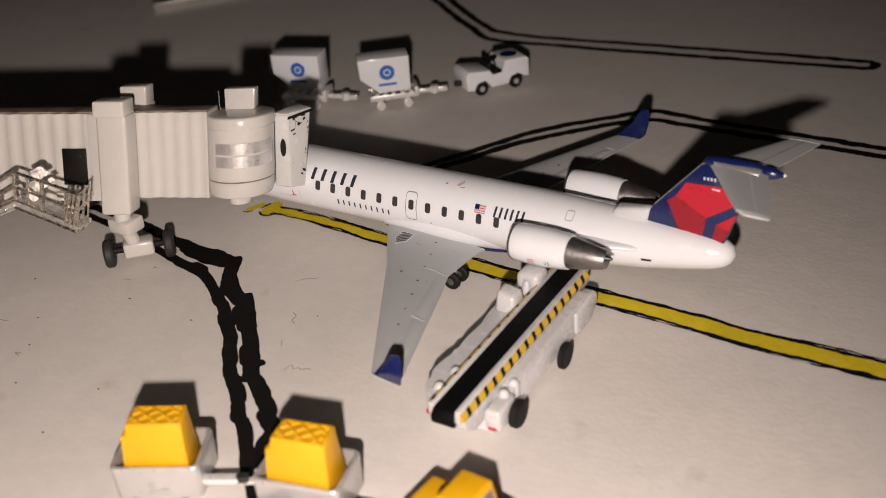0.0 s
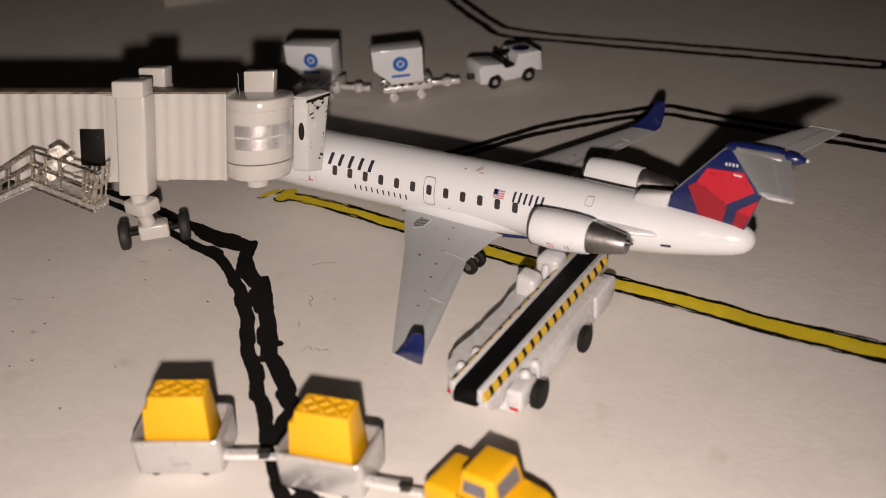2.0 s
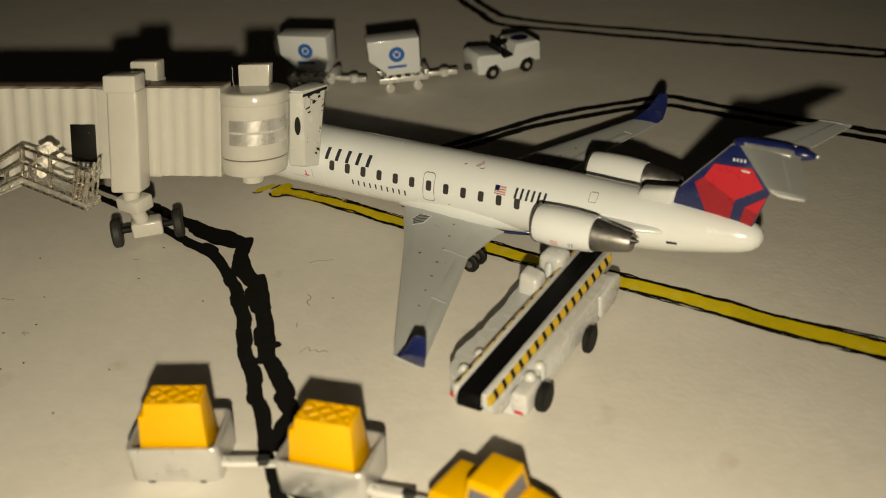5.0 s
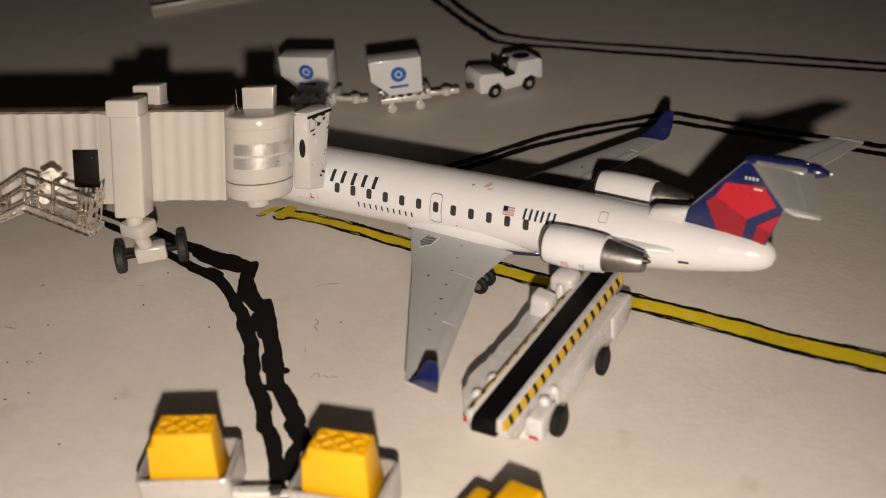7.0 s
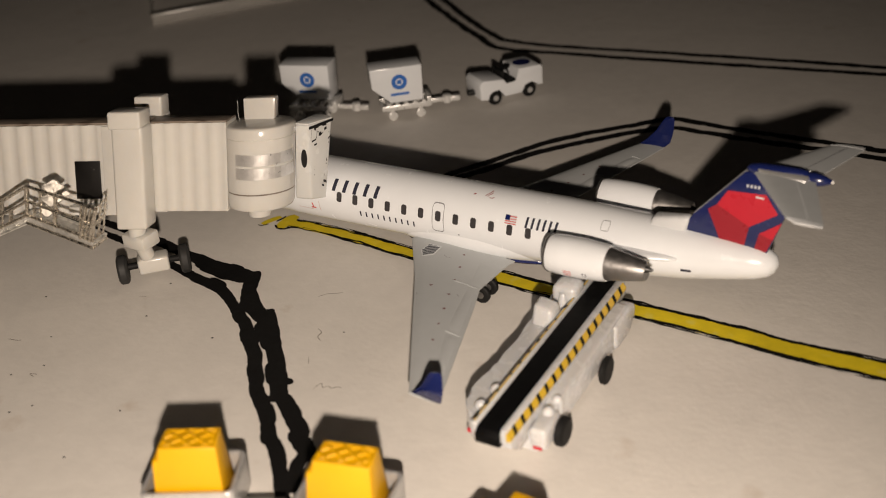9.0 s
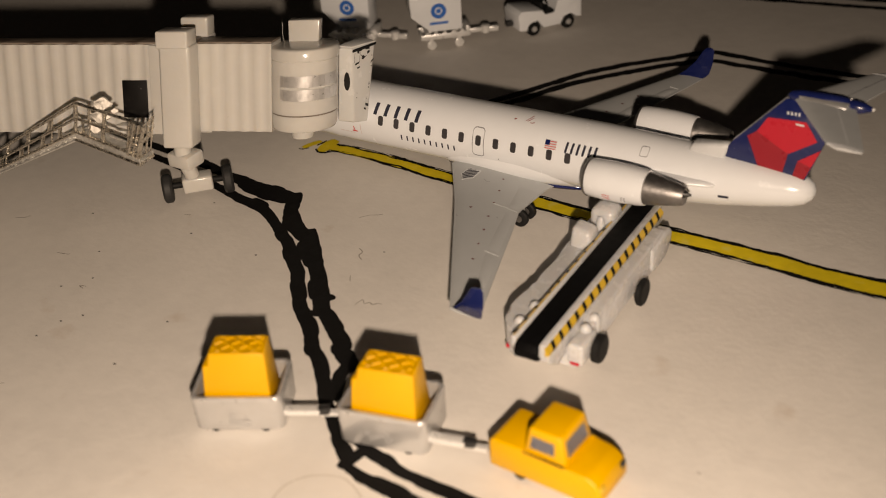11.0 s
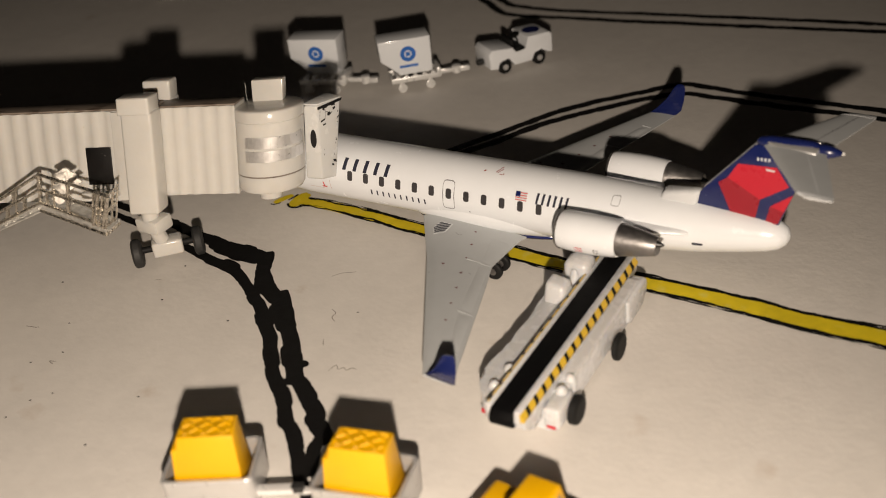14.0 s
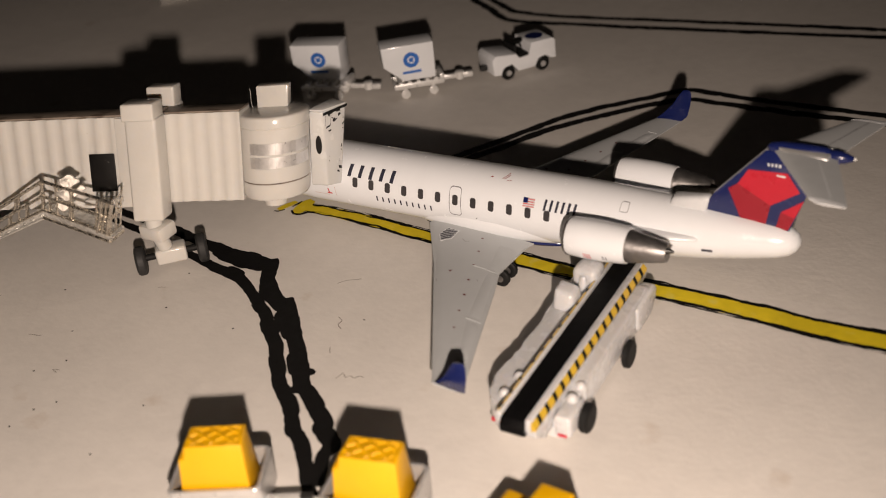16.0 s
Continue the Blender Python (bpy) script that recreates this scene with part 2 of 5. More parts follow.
def stroke(name, pts, width, z, mat, label, rough=0.18, seed=0, step=0.35, dabs=0.0):
    """A hand-drawn stroke lying on the paper, with an uneven edge. Without a width, each point carries its own."""
    line = spline(pts, step)
    widths = [p.z for p in line]
    line = [Vector((p.x, p.y, 0)) for p in line]
    b = bmesh.new()
    left, right = [], []
    for i, p in enumerate(line):
        t = (line[min(i + 1, len(line) - 1)] - line[max(i - 1, 0)]).normalized()
        s = Vector((-t.y, t.x, 0))
        a = noise.noise((i * 0.33, seed * 7.1, 0)) * rough + noise.noise((i * 0.09, seed * 3.3, 4)) * rough * 1.3 + noise.noise((i * 0.9, seed, 9)) * rough * 0.5
        c = noise.noise((i * 0.31, seed * 5.7, 2)) * rough + noise.noise((i * 0.08, seed * 2.9, 6)) * rough * 1.3 + noise.noise((i * 0.95, seed, 3)) * rough * 0.5
        end = min(i, len(line) - 1 - i)
        f = i / (len(line) - 1)
        w = (widths[i] if width is None else width if not isinstance(width, tuple) else width[0] + (width[1] - width[0]) * min(f * 1.7, 1.0)) / 2
        w *= (0.88 if dabs else 1.0) * (1 if end > 1 else 0.62 + 0.26 * end)
        left.append(b.verts.new(p + s * (w + a) + Vector((0, 0, z))))
        right.append(b.verts.new(p - s * (w + c) + Vector((0, 0, z))))
    for i in range(len(line) - 1):
        b.faces.new((left[i], right[i], right[i + 1], left[i + 1]))
    if dabs:
        # the pen was set down again and again: short blunt strokes overlap, each a little aside
        rnd = random.Random(seed * 13 + 5)
        i, lift = 0, 0.002
        while i < len(line) - 4:
            n = min(rnd.randint(4, 9), len(line) - 1 - i)
            w = (widths[i + n // 2] if width is None else width) / 2 * rnd.uniform(0.84, 1.06)
            off, turn = rnd.uniform(-dabs, dabs), rnd.uniform(-0.05, 0.05)
            rail = []
            for j in range(i, i + n + 1):
                t = (line[min(j + 1, len(line) - 1)] - line[max(j - 1, 0)]).normalized()
                side = Vector((-t.y, t.x, 0))
                c = line[j] + side * (off + turn * (j - i - n / 2) * 0.35) + Vector((0, 0, z + lift))
                e = min(j - i, i + n - j)
                v = w * (0.74, 0.94, 1.0)[min(e, 2)]
                rail.append((b.verts.new(c + side * (v + rnd.uniform(-0.02, 0.02))), b.verts.new(c - side * (v + rnd.uniform(-0.02, 0.02)))))
            for (p0, p1), (q0, q1) in zip(rail, rail[1:]):
                b.faces.new((p0, p1, q1, q0))
            i += max(n - rnd.randint(1, 3), 3)
            lift = 0.006 - lift
    for f in b.faces:
        f.normal_update()
        if f.normal.z < 0:
            f.normal_flip()
    ob = link(name, b, mat, smooth=0)
    return tagged(ob, label, "marker line", kind="structure")


def flat(bm_or_none, outline, z):
    b = bm_or_none or bmesh.new()
    b.faces.new([b.verts.new((x, y, z)) for x, y in outline])
    return b


# ---------------------------------------------------------------- paper apron and its drawn lines
g = bmesh.new()
bmesh.ops.create_grid(g, x_segments=8, y_segments=8, size=900)
ground = tagged(link("ground", g, PAPER, smooth=0), "warm white paper sheet drawn as an airport apron", "paper ground", kind="structure")

# the thick double line that leaves the bridge's wheels, pressed harder in places
stroke("marker_line", [(-60, -8, 1.4), (-46, -9.4, 1.2), (-38, -10.9, 1), (-29.52, -13, 1.38), (-26.83, -13.51, 1.5), (-25.29, -13.82, 1.82), (-23.31, -14.7, 1.36), (-21.44, -15.91, 1.28), (-19.63, -17.18, 1.37), (-17.71, -18.61, 1.42), (-16.28, -19.9, 1.45),
                       (-15.22, -21.04, 1.46), (-13.59, -22.35, 1.38), (-12.31, -24.01, 1.48), (-11.06, -25.39, 1.4), (-9.97, -26.73, 1.43), (-8.66, -27.93, 1.59), (-7.18, -29.14, 1.42), (-5.79, -30.49, 1.41), (-4.72, -31.68, 1.36), (-3.05, -33.1, 1.4), (0, -36.5, 1.3), (1.8, -38.2, 1.05), (3.9, -40.1, 1.15), (6.2, -41.9, 1.5)],
       None, 0.02, INK, "black hand-drawn marker line curving across the paper", 0.1, 1, dabs=0.18)
stroke("marker_line", [(-48, -7.4, 1.4), (-42, -8, 1.4), (-37.1, -8.8, 1.47), (-34.2, -9.5, 1.58), (-30.87, -10, 1.75), (-29, -10.64, 2.4), (-26.74, -10.87, 2.97), (-24.81, -11.02, 3.0), (-23.7, -11.1, 2.7), (-22.9, -11.2, 2.3)],
       None, 0.025, INK, "black hand-drawn marker line curving across the paper", 0.1, 2, dabs=0.12)
stroke("marker_line", [(-23.5, -9.9, 1.5), (-22.75, -11.0, 1.75), (-22.2, -12.1, 1.7), (-21.45, -13.26, 1.75), (-20.72, -14.22, 2.14), (-19.41, -15.39, 2.03), (-17.99, -16.27, 1.86), (-16.48, -17.12, 1.99)],
       None, 0.034, INK, "short black marker stroke joining two lines", 0.1, 22, dabs=0.12)
stroke("marker_line", [(-17.53, -15.46, 1.43), (-16.38, -16.83, 2.07), (-15.37, -18.2, 2.47), (-14, -19.6, 2.3), (-12.71, -20.72, 1.85), (-11.5, -21.93, 1.84), (-10.4, -23.32, 1.88), (-9.46, -24.36, 1.87),
                       (-8.66, -25.38, 1.73), (-7.68, -26.44, 1.73), (-6.25, -27.44, 1.56), (-4.79, -28.52, 1.59), (-3.22, -29.78, 1.62), (-2.17, -30.95, 1.8), (-0.86, -32.02, 1.62), (-0.7, -33.4, 1.4), (0.3, -35.2, 1.1), (1, -36.4, 0.8)],
       None, 0.028, INK, "black hand-drawn marker line curving across the paper", 0.1, 18, dabs=0.18)
stroke("marker_line", [(6.0, -42.2, 1.1), (7.0, -42.5, 0.95), (8.9, -42.7, 1.25), (11.5, -42.9, 1.42), (14.1, -43.2, 1.21), (16.7, -43.6, 1.17), (19.0, -43.7, 1.16), (21.3, -44.0, 1.16), (23.6, -44.15, 1.24), (25.6, -44.2, 1.3), (34.0, -44.0, 1.2), (44.0, -43.4, 1.2)],
       None, 0.03, INK, "black hand-drawn marker line along the apron edge", 0.1, 3, dabs=0.2)
stroke("marker_line", [(6.3, -40.0, 1.1), (7.3, -40.2, 1.25), (8.7, -40.5, 1.35), (10.3, -40.9, 1.08), (12.8, -41.0, 1.15), (15.3, -41.1, 1.26), (17.6, -41.15, 1.0), (20.0, -41.4, 1.2), (22.4, -41.6, 0.82), (24.6, -41.75, 1.04), (26.6, -41.8, 0.86), (28.7, -41.75, 1.0), (33.0, -41.7, 1.03), (44.0, -40.9, 1.1)],
       None, 0.035, INK, "black hand-drawn marker line along the apron edge", 0.1, 4, dabs=0.2)
stroke("marker_line", [(5.7, -42.6), (6.0, -41.3), (6.4, -39.9)], 1.2, 0.04, INK, "short black marker stroke joining two lines", 0.1, 5)
stroke("marker_line", [(3.6, -39.6, 1.1), (4.8, -39.5, 1.0), (6.6, -39.9, 1.1)], None, 0.042, INK, "short black marker stroke joining two lines", 0.1, 21)
stroke("marker_line", [(-9.20, -27.68), (-8.17, -27.27), (-7.10, -26.68)], 0.95, 0.045, INK, "short black marker stroke joining two lines", 0.1, 6)
stroke("marker_line", [(-8.86, -24.69, 1.3), (-8.11, -24.55, 1.05), (-7.66, -24.47, 0.5)], None, 0.047, INK, "small black marker blot beside the line", 0.08, 16)
stroke("marker_line", [(-60, 85), (-49.3, 75.3), (-41.5, 68.8), (-35.9, 64.4), (-32.4, 61.5), (-29.9, 60.5), (-25.5, 60.7), (-19.1, 61.4), (-9.5, 62.3), (3.4, 63.8), (15.1, 65.2), (25.7, 66.4)],
       1.3, 0.02, INK, "black marker line drawn across the far paper", 0.16, 7, dabs=0.16)
stroke("marker_line", [(-58, 87), (-48.1, 77.5), (-38.5, 69.3), (-33.6, 65.6), (-31.0, 64.3), (-25.2, 63.8), (-20.4, 64.2), (-9.9, 65.4), (2.4, 66.9), (13.9, 68.1), (25.8, 69.1)],
       1.3, 0.025, INK, "black marker line drawn across the far paper", 0.16, 8, dabs=0.16)
stroke("marker_line", [(25.6, 66.2), (26.2, 67.6), (25.9, 69.2)], 1.4, 0.03, INK, "black marker end stroke", 0.1, 9)
stroke("marker_line", [(-17.5, 14.8), (-12.3, 23.7), (-8.5, 30.3), (-5.2, 34.4), (-2.6, 37.0), (0.0, 39.4), (2.2, 41.6), (4.2, 42.8), (6.9, 42.7), (11.1, 42.3), (26.0, 41.7), (33, 41.5), (50, 41.0), (70, 40)],
       1.3, 0.035, INK, "black marker line drawn across the far paper", 0.16, 10, dabs=0.16)
stroke("marker_line", [(-16.7, 13.4), (-12.2, 20.6), (-9.8, 25.0), (-7.4, 28.4), (-4.0, 32.3), (-0.6, 36.0), (1.7, 38.0), (4.6, 40.0), (11.2, 39.8), (26.6, 39.5), (33.1, 39.2), (50, 38.7), (70, 37.8)],
       1.3, 0.04, INK, "black marker line drawn across the far paper", 0.16, 11, dabs=0.16)
CENTRE = [(-26.6, 0.7), (-24.5, 0.7), (-21.9, 0.7), (-17.8, 0.5), (-14.0, 0.15), (-10.0, -0.3), (2, -1.2), (15.4, -1.75), (21.2, -1.9), (26.6, -2.25), (31.7, -2.6), (37.2, -2.7), (60, -2.9), (90, -3.0)]
stroke("centre_line", CENTRE, (1.75, 2.4), 0.02, YELLOW_INK, "yellow felt-pen taxi line with a black outline", 0.13, 13)
# each edge is inked over twice, the strokes wandering apart and together
for k, (shift, grow, w, wob) in enumerate(((0.78, 0.52, 0.32, 0.16), (0.90, 0.56, 0.2, 0.42), (0.72, 0.50, 0.14, 0.4), (-0.76, -0.52, 0.32, 0.16), (-0.88, -0.56, 0.2, 0.42), (-0.70, -0.46, 0.14, 0.4))):
    line = []
    for i, p in enumerate(spline(CENTRE, 2.4)):
        f = min((p.x + 31) / 70, 1.0)
        line.append((p.x, p.y + shift + grow * f + wob * (noise.noise((i * 0.55, k * 9.0, 1.5)) + 0.5 * noise.noise((i * 1.7, k * 5.0, 2.5)))))
    stroke("marker_line", line, (w * 0.8, w * 1.35), 0.03 + 0.005 * k, INK, "scratchy black outline of the yellow centre line", 0.15, 120 + k)
stroke("stop_mark", [(-26.7, 2.3), (-27.1, 0.7), (-26.7, -0.9)], 1.5, 0.06, YELLOW_INK, "yellow felt-pen stop mark across the line", 0.15, 15)
stroke("stop_mark", [(-28.3, 1.4), (-28.8, 0.3), (-29.3, -0.9)], 0.95, 0.07, YELLOW_INK, "thin yellow felt-pen stop mark beside the line", 0.1, 19)
stroke("marker_line", [(-27.8, 1.7), (-27.9, 0.9), (-28.1, 0.2)], 0.4, 0.075, INK, "short black outline of the yellow stop mark", 0.12, 23)
stroke("marker_line", [(-27.7, -0.5), (-27.0, -1.1), (-26.1, -0.9), (-25.5, -0.1)], 0.3, 0.078, INK, "short black outline of the yellow stop mark", 0.1, 24)
stroke("marker_line", [(-28.6, -0.6), (-29.1, -1.2), (-29.6, -1.2)], 0.25, 0.078, INK, "short black outline of the yellow stop mark", 0.06, 25)


FIBRES = [
    [(-5.5, -24.5), (-5.3, -23.5), (-4.8, -24.0), (-4.45, -23.6), (-4.0, -23.8), (-3.7, -23.4), (-3.2, -23.4)],
    [(-10.7, -16.3), (-10.0, -16.7), (-9.95, -17.4), (-9.3, -17.9)],
    [(-8.7, -20.6), (-8.4, -21.1), (-8.1, -21.5)],
    [(-14.1, -11.4), (-13.5, -10.6), (-12.8, -10.2), (-12.2, -9.8)],
    [(-31.6, -18.6), (-31.3, -18.4), (-30.9, -18.3)],
    [(-22.38, -54.66), (-21.77, -55.29), (-21.56, -56.26)],
    [(-52.55, -30.92), (-52.71, -30.18), (-53.12, -29.68)],
    [(-38.5, -29.9), (-37.9, -29.8), (-37.3, -29.7), (-37.0, -29.5)],
    [(-30.9, -33.1), (-31.6, -33.3), (-30.9, -33.5)],
    [(-48.4, -26.7), (-47.7, -26.5), (-47.3, -26.2), (-47.1, -25.7)],
    [(29.14, -31.25), (29.51, -31.33)],
    [(-27.72, -47.55), (-26.05, -47.09)],
]
SPECKS = [(-19.42, -40.86), (-29.08, -40.99), (-28.35, -21.23), (-34.66, -27.92), (21.05, -32.15), (-19.6, -34.1), (-30.4, -15.3), (-19.45, -21.7), (-41.15, -22.55), (-8.13, -15.87),
          (-31.5, -31.8), (-27.6, -36.8), (-28.8, -38.4), (-33.3, -34.2)]
ARC = [(3.5, -48.09), (3.16, -46.75), (3.44, -45.33), (4.6, -44.01), (6.75, -43.34), (9.08, -44.37)]
for k, pts in enumerate(FIBRES):
    stroke("paper_fibre", pts, 0.075, 0.012 + 0.0002 * k, FIBRE, "thin dark fibre lying on the paper", 0.02, 30 + k, 0.15)
stroke("paper_mark", [(-21.67, -56.62), (-21.75, -56.05), (-22.36, -54.97)], 0.34, 0.0165, INK, "small dark comma-shaped mark on the paper", 0.06, 90, 0.15)
for k, (x, y) in enumerate(SPECKS):
    stroke("paper_speck", [(x, y), (x + 0.12, y + 0.05), (x + 0.2, y - 0.02)], 0.18, 0.015 + 0.0002 * k, INK, "tiny dark speck on the paper", 0.03, 50 + k, 0.08)
stroke("pencil_arc", ARC, 0.16, 0.010, PENCIL, "faint pencil arc on the paper", 0.03, 70, 0.3)


# ---------------------------------------------------------------- model airliner
# fuselage stations: x, radius, centre height
STATIONS = [(-33.0, 0.25, 4.75), (-32.6, 0.75, 4.8), (-31.6, 1.4, 5.0), (-30.0, 2.15, 5.4), (-28.0, 2.75, 5.75), (-25.5, 3.2, 6.0), (-22.5, 3.36, 6.05),
            (-10.0, 3.36, 6.05), (4.0, 3.36, 6.05), (8.0, 3.33, 6.08), (12.0, 3.19, 6.16), (16.0, 2.92, 6.28), (20.0, 2.52, 6.36), (24.0, 1.98, 6.54), (26.5, 1.55, 6.64),
            (27.5, 1.22, 6.69), (28.05, 0.8, 6.73), (28.3, 0.2, 6.74)]
_sx, _sr, _sz = (np.array(c) for c in zip(*STATIONS))


def fus(x):
    return float(np.interp(x, _sx, _sr)), float(np.interp(x, _sx, _sz))


def skin(x, z, off=0.02, side=-1):
    r, zc = fus(x)
    return (x, side * (math.sqrt(max((r + off) ** 2 - (z - zc) ** 2, 0.0001))), z)


def decal(outline, side=-1, off=0.02, b=None):
    """A painted patch on the fuselage: a fan over an outline of (x, z)."""
    b = b or bmesh.new()
    cx, cz = sum(p[0] for p in outline) / len(outline), sum(p[1] for p in outline) / len(outline)
    c = b.verts.new(skin(cx, cz, off, side))
    vs = [b.verts.new(skin(x, z, off, side)) for x, z in outline]
    for i in range(len(vs)):
        b.faces.new((c, vs[i], vs[(i + 1) % len(vs)]))
    return b


def bar(x, z, w, hgt, lean=0.0, n=3):
    lo = [(x - w / 2 + lean * k / n, z + hgt * k / n) for k in range(n + 1)]
    return lo[::1] + [(px + w, pz) for px, pz in lo[::-1]]


def rounded(x, z, w, hgt, r):
    out = []
    for cx, cz, a0 in ((x + w / 2 - r, z + hgt / 2 - r, 0), (x - w / 2 + r, z + hgt / 2 - r, 90), (x - w / 2 + r, z - hgt / 2 + r, 180), (x + w / 2 - r, z - hgt / 2 + r, 270)):
        for k in range(4):
            a = radians(a0 + 30 * k)
            out.append((cx + r * math.cos(a), cz + r * math.sin(a)))
    return out


def frame_line(outline, width, b=None, side=-1, off=0.02):
    """A thin painted line round an outline on the fuselage."""
    dense = []
    for (xa, za), (xb, zb) in zip(outline, outline[1:] + outline[:1]):
        n = max(1, int(math.hypot(xb - xa, zb - za) / 0.2))
        dense += [(xa + (xb - xa) * k / n, za + (zb - za) * k / n) for k in range(n)]
    outline = dense
    b = b or bmesh.new()
    cx, cz = sum(p[0] for p in outline) / len(outline), sum(p[1] for p in outline) / len(outline)
    inner = []
    for x, z in outline:
        d = Vector((x - cx, z - cz))
        inner.append((x - d.normalized().x * width, z - d.normalized().y * width))
    o = [b.verts.new(skin(x, z, off, side)) for x, z in outline]
    i = [b.verts.new(skin(x, z, off, side)) for x, z in inner]
    for k in range(len(o)):
        b.faces.new((o[k], o[(k + 1) % len(o)], i[(k + 1) % len(o)], i[k]))
    return b


def aerofoil(le, te, thick, n=7):
    """A closed wing section between a leading and a trailing edge point."""
    le, te = Vector(le), Vector(te)
    up, dn = [], []
    for k in range(n + 1):
        t = 0.5 - 0.5 * math.cos(math.pi * k / n)
        h = thick * (2.97 * math.sqrt(t) - 1.26 * t - 3.52 * t * t + 2.84 * t ** 3 - 1.0 * t ** 4) * 0.62 + 0.05
        p = le.lerp(te, t)
        up.append(p + Vector((0, 0, h)))
        dn.append(p - Vector((0, 0, h * 0.6)))
    return up + dn[::-1]


def airliner():
    plane = thing("model_airliner", "white die-cast regional jet model with navy and red tail", "model airplane")
    seg = 48
    loops = []
    for x in sorted(set(list(_sx) + list(np.linspace(-22, 27, 50)))):
        r, zc = fus(x)
        loops.append([(x, r * math.cos(2 * math.pi * i / seg), zc + r * math.sin(2 * math.pi * i / seg)) for i in range(seg)])
    fuselage = part("fuselage", rings(loops), WHITE, plane, "glossy white fuselage", 50)
    # belly fairing, with its navy underside
    loops = []
    for k in range(25):
        t = k / 24
        x = -10.5 + 17.5 * t
        e = math.sin(math.pi * t) ** 0.45
        loops.append([(x, 3.3 * (0.55 + 0.45 * e) * math.cos(2 * math.pi * i / 32), 4.6 + (1.6 + 0.75 * e) * math.sin(2 * math.pi * i / 32)) for i in range(32)])
    part("belly_fairing", rings(loops), WHITE, plane, "white belly fairing", 50)
    loops = []
    for k in range(25):
        t = k / 24
        x = -9.6 + 16.4 * t
        e = math.sin(math.pi * t) ** 0.45
        loops.append([(x, 2.6 * (0.4 + 0.6 * e) * math.cos(2 * math.pi * i / 32), 3.0 + (0.3 + 0.6 * e) * math.sin(2 * math.pi * i / 32)) for i in range(32)])
    part("belly_underside", rings(loops), NAVY, plane, "navy painted underside", 50)
    # cabin windows
    for k in range(12):
        x = -16.1 + 1.966 * k + (0.02 if k > 6 else 0)
        for side in (-1, 1):
            part("window", decal(rounded(x, 6.95, 0.62, 1.0, 0.2), side), GLASS_PRINT, fuselage, smooth=0)
    for side in (-1, 1):
        part("exit_door", frame_line(rounded(-4.3, 6.75, 1.35, 2.9, 0.35), 0.09, side=side), LINE_GREY, fuselage, "grey outline of the exit door", 0)
        # airline name and registration stand as plain bars
        b = bmesh.new()
        for k in range(5):
            decal(bar(-16.85 + 1.28 * k, 7.5, 0.42, 1.06, 0.16), side, 0.06, b)
        part("name_bars", b, PRINT, fuselage, "row of navy bars for the airline name", 0)
        b = bmesh.new()
        for k in range(10):
            decal(bar(-13.5 + 0.71 * k, 5.3, 0.17, 0.6), side, 0.05, b)
        part("name_bars", b, PRINT, fuselage, "small row of dark bars under the windows", 0)
        b = bmesh.new()
        for k in range(6):
            decal(bar(5.25 + 0.6 * k, 7.42, 0.24, 0.92, 0.1), side, 0.06, b)
        part("registration_bars", b, PRINT, fuselage, "row of navy bars before the engine", 0)
        part("flag", decal(bar(3.6, 7.5, 1.2, 0.75), side, 0.02), PALE_GREY, fuselage, "small printed flag with red stripes", 0)
        b = bmesh.new()
        for k in range(4):
            decal(bar(3.6, 7.52 + 0.2 * k, 1.2, 0.07, n=1), side, 0.03, b)
        part("flag_stripes", b, RED_PRINT, fuselage, "red flag stripes", 0)
        part("flag_canton", decal(bar(3.25, 7.84, 0.5, 0.41), side, 0.04), NAVY, fuselage, "navy flag canton", 0)
        part("cargo_mark", decal(bar(20.7, 5.62, 0.95, 0.28), side), PRINT, fuselage, "small black slot near the tail", 0)
        b = decal(bar(-19.55, 5.15, 0.13, 0.6, -0.1), side)
        decal(bar(-19.55, 5.1, 0.62, 0.16, 0, 1), side, 0.02, b)
        part("service_mark", b, RED_PRINT, fuselage, "small red angled service mark", 0)
        b = decal(bar(-20.6, 4.9, 1.9, 0.05, 0, 1), side, 0.015)
        decal(bar(-18.75, 4.9, 0.05, 1.2), side, 0.015, b)
        part("door_seam", b, MARK_PINK, fuselage, "faint pink door seam", 0)
    part("roof_panel", frame_line(rounded(12.9, 8.6, 0.8, 0.7, 0.15), 0.05), LINE_GREY, fuselage, "thin grey panel outline", 0)
    # stray red marks on top
    b = bmesh.new()
    rnd = random.Random(4)
    for x, z, w, hgt, lean in ((-1.0, 9.12, 0.2, 0.07, 0.12), (0.2, 9.14, 0.1, 0.2, 0.42), (0.42, 9.13, 0.1, 0.2, 0.44), (0.62, 9.35, 0.12, 0.035, 0.1), (0.85, 9.06, 0.3, 0.035, 0.05), (1.05, 9.08, 0.12, 0.06, 0.1)):
        decal(bar(x, z, w, hgt, lean, 3), -1, 0.02, b)
    part("red_scuffs", b, SCUFF_RED, fuselage, "stray red paint scuffs", 0)
    b = bmesh.new()
    for x, z in ((-2.0, 5.3), (-0.9, 4.6), (-8.6, 3.7), (-1.4, 4.9)):
        decal(bar(x, z, 0.12, 0.12, 0, 1), -1, 0.02, b)
    part("paint_specks", b, PRINT, fuselage, smooth=0)
